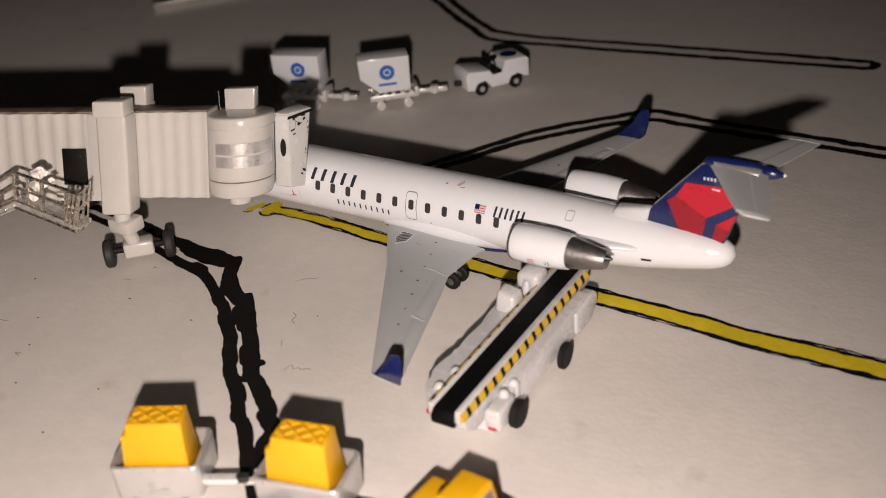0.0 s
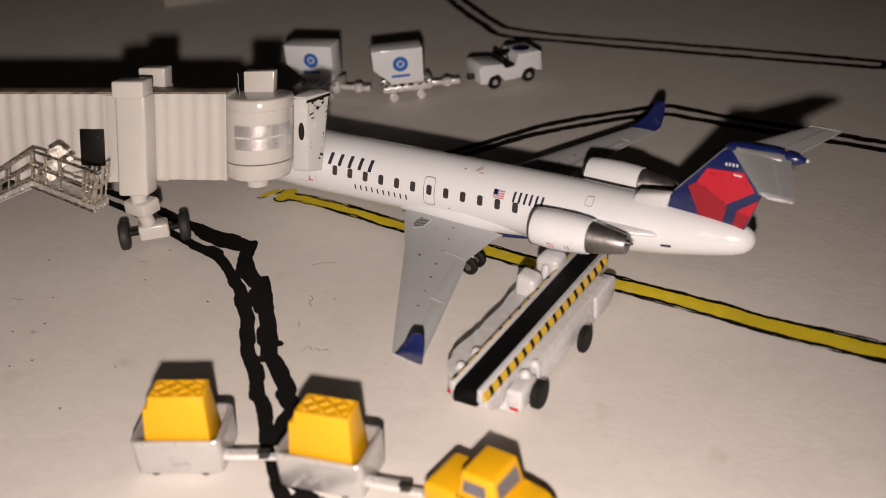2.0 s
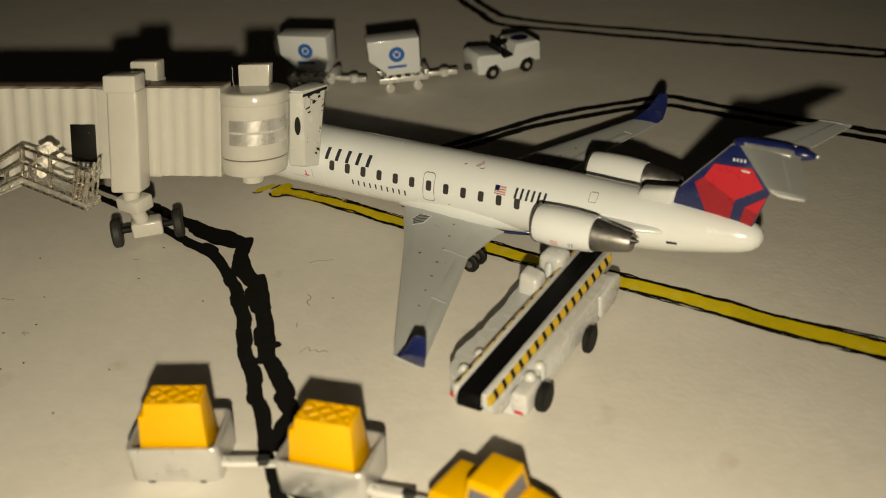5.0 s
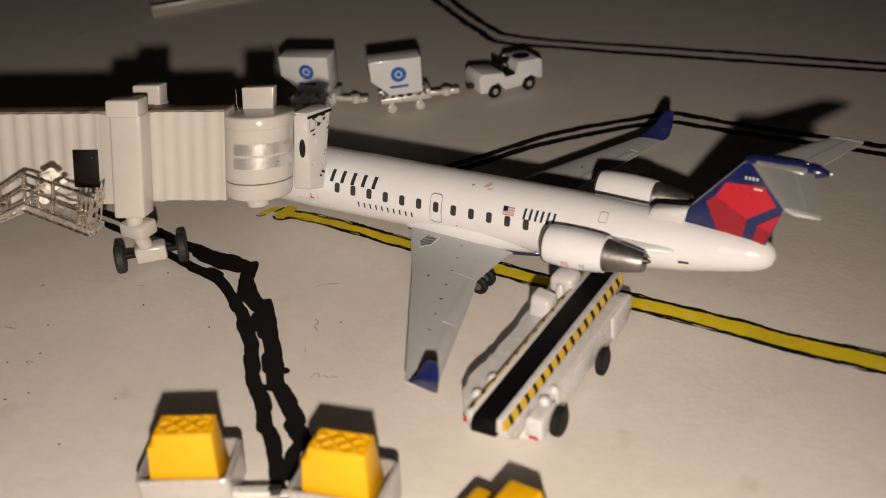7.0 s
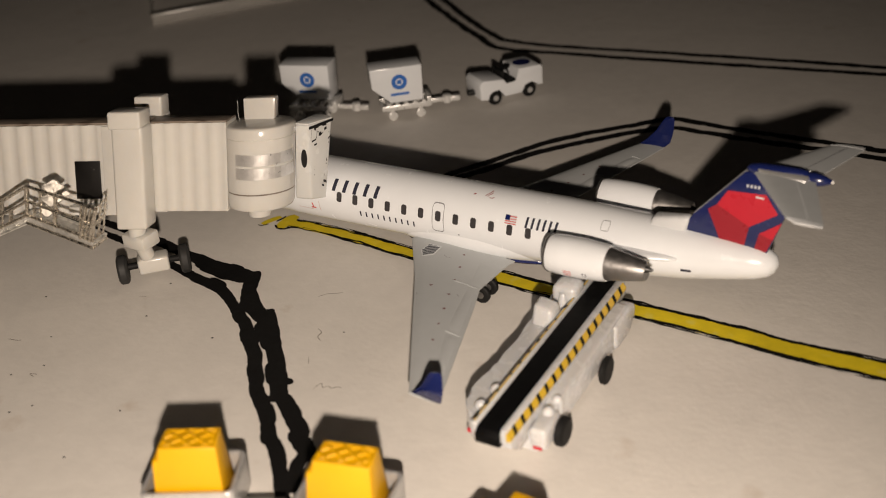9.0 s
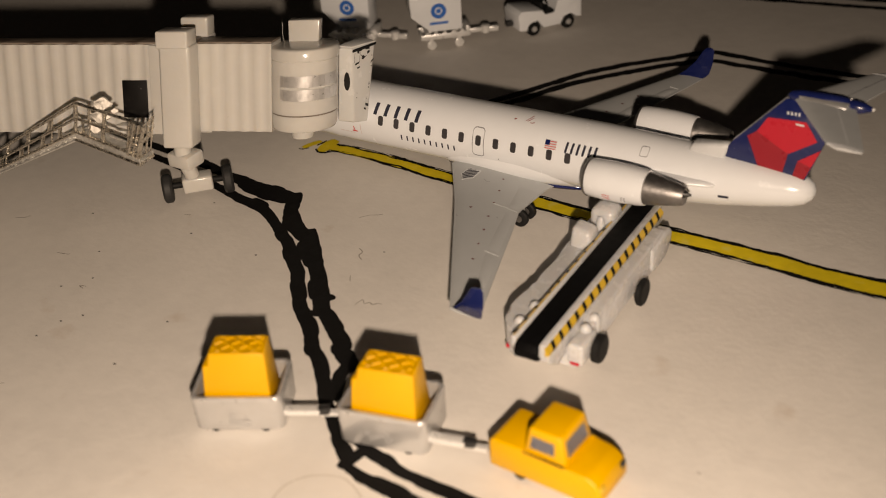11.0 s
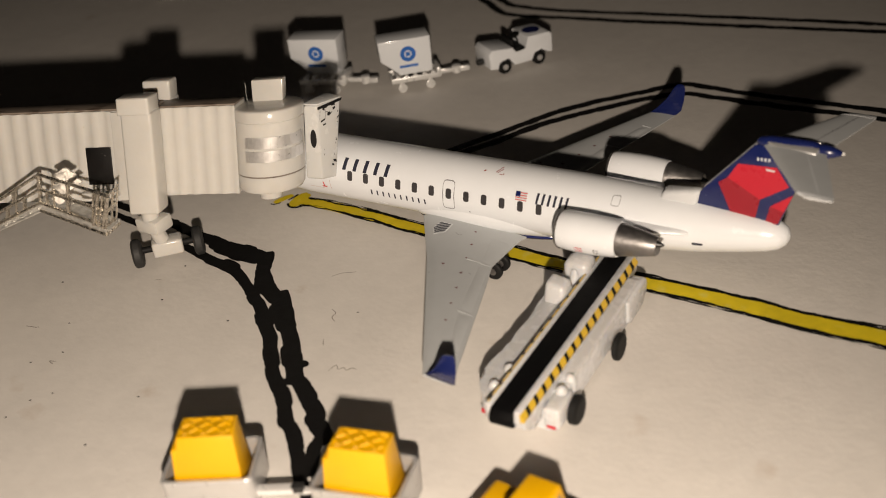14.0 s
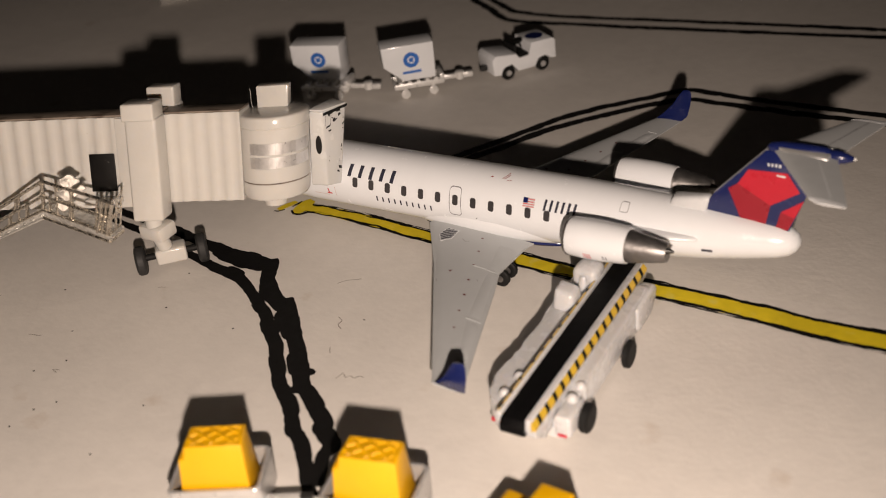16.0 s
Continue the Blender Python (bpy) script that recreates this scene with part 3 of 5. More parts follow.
    # wings
    for s in (-1, 1):
        secs = [((-8.0, s * 2.6, 3.35), (3.7, s * 2.6, 3.15), 1.0), ((-7.5, s * 3.4, 3.4), (3.4, s * 3.6, 3.2), 0.95), ((-3.5, s * 9.6, 3.55), (3.2, s * 9.0, 3.45), 0.62),
                ((-1.7, s * 12.8, 3.62), (4.3, s * 12.2, 3.55), 0.52), ((5.7, s * 26.0, 3.9), (8.5, s * 26.1, 3.75), 0.28)]
        b = rings([aerofoil(*q) for q in secs])
        tree = BVHTree.FromBMesh(b)
        wing = part("wing", b, WING_GREY, plane, "satin grey swept wing with navy winglet", 40)
        secs = [((5.6, s * 25.6, 3.95), (8.6, s * 26.2, 3.85)), ((6.4, s * 26.5, 4.5), (9.1, s * 26.55, 4.3)), ((7.4, s * 26.65, 5.6), (9.4, s * 26.65, 5.6)),
                ((8.1, s * 26.7, 6.8), (9.5, s * 26.7, 7.0)), ((8.45, s * 26.7, 7.25), (9.35, s * 26.7, 7.38))]
        loops = []
        for k, (le, te) in enumerate(secs):
            le, te = Vector(le), Vector(te)
            o = Vector((0, 0, 0.2)) if k == 0 else Vector((0, s * 0.16, 0.08))
            loops.append([le, le.lerp(te, 0.15) + o * 0.8, le.lerp(te, 0.6) + o, te, le.lerp(te, 0.6) - o, le.lerp(te, 0.15) - o * 0.8])
        part("winglet", rings(loops), NAVY, wing, "navy upturned winglet", 60)

        def on_wing(x, y, off=0.02):
            hit = tree.ray_cast(Vector((x, s * y, 20)), Vector((0, 0, -1)))[0]
            return (hit if hit else Vector((x, s * y, 3.6))) + Vector((0, 0, off))
        # raised flap and aileron panels
        for name, q in (("flap", ((0.8, 4.4), (1.95, 8.75), (3.1, 8.8), (3.25, 4.6))), ("flap", ((2.1, 9.35), (3.9, 16.6), (5.3, 16.7), (3.2, 9.5))), ("aileron", ((4.05, 17.1), (6.0, 22.2), (6.95, 22.2), (5.55, 17.2)))):
            q = [Vector((*p, 0)) for p in q]
            nx, ny = 10, 4
            b = bmesh.new()
            grid = []
            for i in range(nx + 1):
                row = []
                for j in range(ny + 1):
                    p = q[0].lerp(q[1], i / nx).lerp(q[3].lerp(q[2], i / nx), j / ny)
                    rim = i in (0, nx) or j in (0, ny)
                    row.append(b.verts.new(on_wing(p.x, p.y, -0.02 if rim else 0.06)))
                grid.append(row)
            for i in range(nx):
                for j in range(ny):
                    b.faces.new((grid[i][j], grid[i + 1][j], grid[i + 1][j + 1], grid[i][j + 1]))
            part(name, b, WING_GREY, wing, "raised " + name + " panel", 30)
        # hinge ridge on the panel ends
        b = bmesh.new()
        for x0, y0, x1, y1 in ((2.0, 9.05, 3.2, 9.1), (3.95, 16.85, 5.45, 16.95), (6.05, 22.4, 7.0, 22.4), (0.5, 9.0, 2.0, 8.95)):
            merge(b, tube(on_wing(x0, y0, 0.02), on_wing(x1, y1, 0.02), 0.05, 0.035, seg=6))
        part("panel_ridge", b, WING_GREY, wing, "pale ridge between the flap panels", 40)
        # hatched walkway inside a pale outline
        pent = [(-5.38, 5.06), (-5.1, 3.85), (-3.79, 3.95), (-3.78, 5.5), (-4.67, 6.1)]
        b = bmesh.new()
        for (xa, ya), (xb, yb) in zip(pent, pent[1:] + pent[:1]):
            merge(b, tube(on_wing(xa, ya, 0.0), on_wing(xb, yb, 0.0), 0.05, seg=5))
        walkway = part("walkway_border", b, PALE_GREY, wing, "pale outline of the hatched walkway", 40)
        b = bmesh.new()
        d, nrm = Vector((0.83, -0.56)), Vector((0.56, 0.83))
        offs = [Vector(p).dot(nrm) for p in pent]
        for k in range(6):
            o = min(offs) + (max(offs) - min(offs)) * (k + 0.75) / 6.5
            cuts = []
            for pa, pb in zip(pent, pent[1:] + pent[:1]):
                da, db = Vector(pa).dot(nrm) - o, Vector(pb).dot(nrm) - o
                if da * db < 0:
                    cuts.append(Vector(pa).lerp(Vector(pb), da / (da - db)).dot(d))
            if len(cuts) == 2 and abs(cuts[0] - cuts[1]) > 0.2:
                c0, c1 = min(cuts) + 0.08, max(cuts) - 0.08
                for m in range(6):
                    e0, e1 = c0 + (c1 - c0) * m / 6, c0 + (c1 - c0) * (m + 1) / 6
                    pts = [d * e0 + nrm * (o - 0.075), d * e1 + nrm * (o - 0.075), d * e1 + nrm * (o + 0.075), d * e0 + nrm * (o + 0.075)]
                    b.faces.new([b.verts.new(on_wing(p.x, p.y, 0.045)) for p in pts])
        part("hatching", b, PRINT, walkway, "thin dark hatch lines", 0)
        # small arrow marks
        b = bmesh.new()
        for x, y in ((-1.00, 4.30), (-0.23, 6.55), (0.46, 8.87), (-1.06, 10.68), (1.25, 11.39), (2.10, 13.76), (2.88, 16.17), (3.72, 18.64)):
            q = rnd.uniform(0.13, 0.18)
            a = rnd.uniform(-0.4, 0.4)
            ca, sa = math.cos(a) * q, math.sin(a) * q
            b.faces.new([b.verts.new(on_wing(x + u * ca - v * sa, y + u * sa + v * ca, 0.03)) for u, v in ((-1.1, 0.2), (-0.1, -0.9), (0.9, -0.7), (0.4, 0.1), (1.1, 0.8), (0.1, 0.7))])
        part("arrow_marks", b, SPOT_RED, wing, "tiny dark arrow marks", 0)
        b = bmesh.new()
        for pts in (((-2.7, 5.2), (-2.2, 5.5), (-1.9, 5.35)), ((1.9, 11.0), (2.2, 11.2)), ((-1.7, 12.2), (-1.5, 12.5))):
            for (xa, ya), (xb, yb) in zip(pts, pts[1:]):
                b.faces.new([b.verts.new(on_wing(x, y + dy, 0.025)) for x, y, dy in ((xa, ya, 0), (xb, yb, 0), (xb, yb, 0.06), (xa, ya, 0.06))])
        part("scuffs", b, LINE_GREY, wing, smooth=0)
    # engines
    for s in (-1, 1):
        ey, ez = s * 6.1, 7.25
        engine = part("engine", turned((9.15, ey, ez), (1, 0, 0), [(0.35, 1.1), (0.0, 1.45), (0.05, 1.66), (0.5, 1.8), (1.8, 1.85), (3.6, 1.84), (5.2, 1.72), (5.75, 1.62), (5.8, 1.3)], 40), WHITE, plane, "white engine nacelle with dark intake lip", 50)
        part("intake_lip", turned((9.08, ey, ez), (1, 0, 0), [(0.12, 1.25), (0.0, 1.42), (0.0, 1.64), (0.14, 1.76), (0.28, 1.805), (0.3, 1.2)], 40), STEEL, engine, "dark bare-metal intake lip", 60)
        part("nozzle", turned((14.85, ey, ez), (1, 0, 0), [(0, 1.52), (0.3, 1.48), (2.2, 1.16), (3.4, 0.92), (3.6, 0.82), (3.5, 0.5)], 36), STEEL, engine, "burnished dark metal exhaust cone", 50)
        part("exhaust_tip", turned((18.1, ey, ez + 0.2), (1, 0, 0), [(0, 0.45), (0.4, 0.3), (0.9, 0.1)], 20), DARK_METAL, engine, "dark exhaust tip", 50)
        part("pylon", hexa([(11.4, s * 2.4, 6.8), (15.6, s * 2.2, 6.8), (14.9, ey, 6.9), (11.8, ey, 6.9), (11.4, s * 2.4, 7.5), (15.6, s * 2.2, 7.3), (14.9, ey, 7.5), (11.8, ey, 7.6)], 0.2), WHITE, engine, "white engine pylon", 50)
        loops = []
        for x, yc, hw, zc, hh in ((14.0, 3.5, 1.7, 7.05, 0.34), (15.8, 3.1, 1.25, 7.0, 0.34), (17.4, 2.75, 0.8, 6.9, 0.32), (18.8, 2.5, 0.56, 6.82, 0.3), (19.5, 2.4, 0.48, 6.78, 0.26), (19.9, 2.3, 0.3, 6.76, 0.16)):
            loops.append([(x, s * (yc + hw * math.cos(2 * math.pi * i / 20)), zc + hh * math.sin(2 * math.pi * i / 20)) for i in range(20)])
        part("pylon_fairing", rings(loops), WHITE, engine, "white rounded pylon fairing", 60)
        b = bmesh.new()
        for k in range(3):
            a = radians(196 + 8 * k) if s < 0 else radians(-16 - 8 * k)
            for x0, x1 in ((11.2, 11.95),):
                pts = []
                for x, da in ((x0, 0), (x1, 0), (x1, 2.6), (x0, 2.6)):
                    aa = a + radians(da) * (1 if s < 0 else -1)
                    pts.append(b.verts.new((x, ey + 1.875 * math.cos(aa), ez + 1.875 * math.sin(aa))))
                b.faces.new(pts)
        part("warning_mark", b, RED_PRINT, engine, "small red warning mark", 0)
        b = bmesh.new()
        for x, da in ((13.1, 0), (13.4, 0), (13.1, 8), (13.4, 8)):
            a = radians(196 + da) if s < 0 else radians(-16 - da)
            e = 0.035
            b.faces.new([b.verts.new((x + dx, ey + 1.875 * math.cos(a + dd), ez + 1.875 * math.sin(a + dd))) for dx, dd in ((-0.07, -e), (0.07, -e), (0.07, e), (-0.07, e))])
        part("rivet_marks", b, PRINT, engine, smooth=0)
    # fin, its colours and the tailplane
    fin = part("fin", prism([(19.0, 8.3), (20.7, 10.6), (25.0, 15.4), (29.9, 15.4), (27.2, 7.6), (23, 7.4)], -0.42, 0.42, "y", 0.12), NAVY, plane, "navy and red tail fin")
    part("dorsal_fairing", hexa([(16.4, -1.1, 8.2), (19.8, -0.9, 7.9), (19.8, 0.9, 7.9), (16.4, 1.1, 8.2), (16.9, -0.75, 9.65), (20.4, -0.5, 10.15), (20.4, 0.5, 10.15), (16.9, 0.75, 9.65)], 0.3), PALE_GREY, plane, "pale fairing ahead of the fin", 50)
    part("fin_leading_edge", prism([(20.5, 10.45), (20.72, 10.75), (24.95, 15.45), (25.25, 15.4), (21.0, 10.6)], -0.3, 0.3, "y", 0.05), LINE_GREY, fin, "bare metal leading edge strip")
    for side in (-0.445, 0.445):
        for nm, mat, poly in (("red_panel", RED, [(23.6, 13.4), (26.9, 13.5), (28.0, 11.8), (25.6, 10.2), (22.7, 11.9)]),
                              ("dark_red_panel", DARK_RED, [(21.9, 11.3), (22.7, 11.9), (25.6, 10.2), (25.2, 7.9), (23.1, 8.4)]),
                              ("red_panel", RED, [(26.5, 9.7), (28.4, 11.1), (27.7, 9.3)]),
                              ("dark_red_panel", DARK_RED, [(26.5, 9.7), (27.7, 9.3), (27.2, 8.0), (26.1, 7.9)])):
            b = bmesh.new()
            b.faces.new([b.verts.new((x, side, z)) for x, z in poly])
            part(nm, b, mat, fin, "painted red facet", 0)
        b = bmesh.new()
        for k in range(4):
            b.faces.new([b.verts.new((25.2 + 0.32 * k + dx, side, 13.95 + dz)) for dx, dz in ((0, 0), (0.17, 0), (0.17, 0.3), (0, 0.3))])
        b.faces.new([b.verts.new((26.0 + dx, side * 1.02, 13.1 + dz)) for dx, dz in ((0, 0), (0.75, -0.05), (0.75, 0.12), (0, 0.17))])
        part("fleet_bars", b, PALE_GREY, fin, "tiny pale bars on the fin", 0)
    part("bullet_fairing", turned((25.0, 0, 15.62), (1, 0, 0), [(0, 0.1), (0.35, 0.4), (1.2, 0.56), (3.0, 0.6), (4.6, 0.55), (5.1, 0.45), (5.2, 0.2)], 24), NAVY, fin, "navy bullet fairing", 60)
    part("bullet_tail", turned((29.9, 0, 15.42), (1, 0, 0), [(0, 0.2), (0.1, 0.52), (0.8, 0.6), (1.5, 0.46), (2.1, 0.2), (2.2, 0.04)], 24), NAVY, fin, "navy rear fairing", 60)
    part("tail_lamp", turned((31.95, 0, 15.42), (1, 0, 0), [(0, 0.16), (0.2, 0.14), (0.3, 0.02)], 12), LENS, fin, "tiny white tail lamp", 60)
    for s in (-1, 1):
        b = rings([aerofoil((25.7, s * 0.35, 15.45), (30.8, s * 0.35, 15.4), 0.4), aerofoil((30.2, s * 7.3, 15.3), (33.1, s * 7.4, 15.25), 0.2)])
        tail = part("tailplane", b, WING_GREY, plane, "grey horizontal tailplane", 40)
        part("tailplane_tip", rings([aerofoil((30.2, s * 7.3, 15.32), (33.1, s * 7.4, 15.27), 0.22), aerofoil((31.0, s * 7.85, 15.3), (33.1, s * 7.85, 15.26), 0.1)]), PALE_GREY, tail, "pale tailplane tip", 50)
        b = bmesh.new()
        n = 5
        for k in range(n):
            p = [Vector((29.3 + 2.5 * t, s * (0.8 + 6.2 * t), 15.62 - 0.12 * t)) for t in (k / n, (k + 1) / n)]
            w = Vector((0.04, 0, 0))
            b.faces.new([b.verts.new(q) for q in (p[0] - w, p[0] + w, p[1] + w, p[1] - w)])
        part("elevator_seam", b, LINE_GREY if s > 0 else PALE_GREY, tail, "thin elevator seam", 0)
        part("root_fairing", hexa([(25.9, s * 0.42, 15.1), (30.3, s * 0.42, 15.1), (30.2, s * 1.15, 15.3), (26.9, s * 1.0, 15.3), (25.9, s * 0.42, 15.95), (30.3, s * 0.42, 15.9), (30.2, s * 1.1, 15.66), (26.9, s * 0.95, 15.7)], 0.12), SILVER, tail, "silver tailplane root", 50)
    # undercarriage
    for s in (-1, 1):
        gear = part("main_gear", tube((1.6, s * 5.2, 0.95), (0.9, s * 4.4, 3.3), 0.24), SILVER, plane, "main gear leg with twin black tyres")
        part("gear_brace", tube((0.2, s * 4.5, 3.0), (1.6, s * 5.2, 1.2), 0.12), SILVER, gear)
        for dy in (-0.8, 0.8):
            wheel(gear, (1.65, s * 5.2 + dy, 0.95), (0, 1, 0), 0.95, 0.6, "tyre", RUBBER, STEEL)
    return plane


airliner()


# ---------------------------------------------------------------- jet bridge
# The bridge leans back a little: its own axes are s (along), k (towards the open apron) and z.
BD, BN = Vector((0.932, 0.361, 0)), Vector((0.361, -0.932, 0))
LEAN = Matrix(((BD.x, BN.x, 0.087 * BD.x - 0.194 * BN.x, -24.0), (BD.y, BN.y, 0.087 * BD.y - 0.194 * BN.y, -11.5), (0, 0.19, 1, 0), (0, 0, 0, 1)))


def corrugated(s0, s1, k, z0, z1, pitch, depth, roof=-8.0):
    """A tunnel with softly ribbed long sides, closed all round."""
    n = int((s1 - s0) / pitch) * 8
    pts = []
    for i in range(n + 1):
        a = s0 + (s1 - s0) * i / n
        w = math.cos(2 * math.pi * i / 8)
        pts.append((a, depth * (0.5 - 0.5 * max(min(w * 1.5, 1), -1))))
    loop = [(s, k - d) for s, d in pts] + [(s, roof + d) for s, d in reversed(pts)]
    return rings([[(s, kk, z0) for s, kk in loop], [(s, kk, z1) for s, kk in loop]])


def jet_bridge():
    br = thing("jet_bridge", "cream plastic model jet bridge with ribbed tunnel and black door", "jet bridge")
    W = dict(shape=LEAN)
    part("inner_tunnel", corrugated(-9.5, -0.4, 2.0, 7.75, 16.6, 1.5, 0.12, -1.0), CREAM, br, "ribbed cream inner tunnel", 40, **W)
    outer = part("outer_tunnel", corrugated(-75.0, -9.6, 3.1, 7.65, 16.75, 1.72, 0.15, 0.0), CREAM, br, "ribbed cream outer tunnel", 40, **W)
    part("roof_slab", box(-75, -8.5, 0.0, 2.9, 16.75, 16.95, 0.06), ROOF_BROWN, br, "dark brownish roof", 30, **W)
    part("roof_slab", box(-9.5, -0.4, -1.0, 1.9, 16.6, 16.8, 0.06), ROOF_BROWN, br, "dark brownish roof", 30, **W)
    door = part("tunnel_door", box(-15.95, -13.25, 3.0, 3.22, 9.4, 13.2, 0.05), DOOR_BLACK, outer, "flat black painted door", 30, **W)
    part("end_collar", box(-12.9, -9.7, 0.2, 3.3, 7.7, 16.7, 0.1), CREAM, outer, "smooth cream collar at the tunnel's end", 30, **W)
    part("door_sill", box(-16.3, -12.6, 3.1, 4.4, 8.3, 8.9, 0.12), CREAM, outer, "narrow cream sill under the door", 30, **W)
    # lift columns with their caps
    for s0, s1, k0, k1, top in ((-11.05, -7.85, 2.4, 5.0, 18.4), (-10.85, -8.05, -2.9, -0.8, 18.75)):
        col = part("lift_column", box(s0, s1, k0, k1, 6.7, 17.0, 0.3, 3), CREAM, br, "square cream lift column", 40, **W)
        part("column_cap", box(s0 - 0.25, s1 - 0.1, k0 + 0.15, k1 + 0.12, 16.7, top, 0.2, 3), CREAM, col, "square cream cap", 40, **W)
    # bogie
    foot = part("column_foot", joined(tube((-34.0 + 1.3, -16.0, 5.4), (-32.6, -15.8, 6.8), 0.9, seg=16), box(-34.2, -31.2, -16.9, -14.4, 4.3, 5.9, 0.3)), CREAM, br, "cream foot under the column", 40)
    axle = Vector((0.715, 0.70, 0))
    mid = Vector((-32.7, -14.7, 1.75))
    side = Vector((-axle.y, axle.x, 0))
    corner = [mid + axle * a + side * b + Vector((0, 0, c)) for c in (-0.8, 0.9) for a, b in ((-1.6, -1.0), (1.6, -1.0), (1.6, 1.0), (-1.6, 1.0))]
    part("bogie", hexa(corner, 0.28, 3), CREAM, br, "cream bogie block", 40)
    part("bogie_neck", tube((-32.8, -15.2, 2.8), (-32.8, -15.6, 4.2), 0.8, seg=16), CREAM, br, "", 40)
    part("axle_rod", tube(mid - axle * 3.2, mid + axle * 3.2, 0.35), RUBBER, br, "dark axle", 40)
    for sgn in (-1, 1):
        wheel(br, mid + axle * 3.2 * sgn + Vector((0, 0, -0.2)), axle, 1.55, 1.1, "wheel", GREY_RUBBER)
    # rotunda
    cs, ck = 2.5, 0.1
    rot = part("rotunda", turned((cs, ck, 0), (0, 0, 1), [(9.7, 3.2), (9.8, 3.4), (15.02, 3.4), (15.05, 3.34), (15.12, 3.34), (15.16, 3.48), (16.05, 3.48), (16.18, 3.4), (16.26, 3.2), (16.32, 2.0), (16.34, 0.6)], 56), CREAM, br, "round cream rotunda with silver stripes", 40, **W)
    part("rotunda_base", turned((cs, ck, 0), (0, 0, 1), [(7.95, 2.9), (8.05, 3.2), (8.3, 3.34), (9.4, 3.4), (9.64, 3.36)], 56), CREAM, rot, "", 40, **W)
    part("rotunda_joint", turned((cs, ck, 0), (0, 0, 1), [(9.55, 3.34), (9.78, 3.34)], 40), ROOF_BROWN, rot, "brown joint", 40, **W)
    part("rotunda_foot", turned((cs - 0.1, ck + 0.3, 0), (0, 0, 1), [(6.75, 0.8), (6.9, 1.1), (7.6, 1.25), (8.2, 1.5)], 28), CREAM, rot, "", 40, **W)
    for z0 in (11.25, 12.6):
        for a0, a1 in ((4, 15), (15.4, 27), (27.4, 38), (38.4, 49.5), (50, 60), (60.4, 72), (72.4, 84), (84.4, 101), (101.4, 110), (110.4, 118)):
            loops = []
            for k in range(7):
                a = radians(a0 + (a1 - a0) * k / 6)
                loops.append([(cs + r * math.cos(a), ck + r * math.sin(a), z) for r, z in ((3.36, z0), (3.43, z0), (3.43, z0 + 1.1), (3.36, z0 + 1.1))])
            part("silver_stripe", rings(loops), MIRROR_STRIPE, rot, "scuffed silver window stripe", 30, **W)
    b = bmesh.new()
    hair = [(0.2, -0.6, 16.1), (0.02, -0.6, 16.6), (-0.06, -0.6, 17.1), (-0.04, -0.6, 17.6), (-0.1, -0.6, 18.2)]
    for p, q in zip(hair, hair[1:]):
        merge(b, tube(p, q, 0.014, seg=5))
    part("stray_hair", b, LENS, br, "thin pale hair of glue", 40, **W)
    part("roof_box", hexa([(0.55, -0.7, 16.0), (3.7, -0.75, 16.3), (3.6, -2.3, 16.3), (0.5, -2.2, 16.0), (0.45, -0.7, 18.4), (3.75, -0.75, 18.45), (3.65, -2.3, 18.45), (0.4, -2.2, 18.4)], 0.14, 2), CREAM, br, "cream roof box", 40, **W)
    part("rotunda_collar", box(-0.5, 1.2, -3.0, 1.3, 8.4, 16.1, 0.1), ROOF_BROWN, br, "soiled joint between tunnel and rotunda", 40, **W)
    # boarding hood against the aircraft
    lo = [(-19.63, -6.00, 7.41), (-17.95, -5.35, 7.35), (-17.77, -3.20, 6.5), (-19.33, -2.40, 7.41)]
    hi = [(-18.95, -5.20, 15.45), (-17.65, -4.60, 15.3), (-16.66, -1.80, 15.1), (-18.56, -1.60, 15.2)]
    hood = part("boarding_hood", hexa(lo + hi, 0.25, 3), HOOD_WHITE, br, "cream boarding hood with black marks", 40)
    part("hood_roof", hexa([Vector(p) + Vector((0, 0, 0.02)) for p in hi] + [Vector(p) + Vector((0, 0, 0.2)) for p in hi], 0.06), HOOD_WHITE, hood, "pale hood roof")
    def on_panel(q, u, v, out):
        a, b, c, d = (Vector(p) for p in q)
        n = (b - a).cross(d - a).normalized()
        return a.lerp(b, u).lerp(d.lerp(c, u), v) + n * out
    front, right = (lo[0], lo[1], hi[1], hi[0]), (lo[1], lo[2], hi[2], hi[1])
    b = bmesh.new()
    b.faces.new([b.verts.new(on_panel(front, 0.62 + 0.2 * math.cos(2 * math.pi * i / 16), 0.56 + 0.125 * math.sin(2 * math.pi * i / 16), 0.03)) for i in range(16)])
    part("hood_window", b, DOOR_BLACK, hood, "black painted oval", 0)
    rnd = random.Random(11)
    b = bmesh.new()
    for k in range(58):
        u, v, w, hgt = rnd.uniform(0.2, 0.78), rnd.uniform(0.15, 0.95), rnd.uniform(0.05, 0.2), rnd.uniform(0.01, 0.045)
        t = rnd.uniform(-0.05, 0.05)
        b.faces.new([b.verts.new(on_panel(right, u + du, v + dv, 0.03)) for du, dv in ((0, 0), (w, t * 0.4), (w * 0.8, hgt + t * 0.3), (-w * 0.2, hgt))])
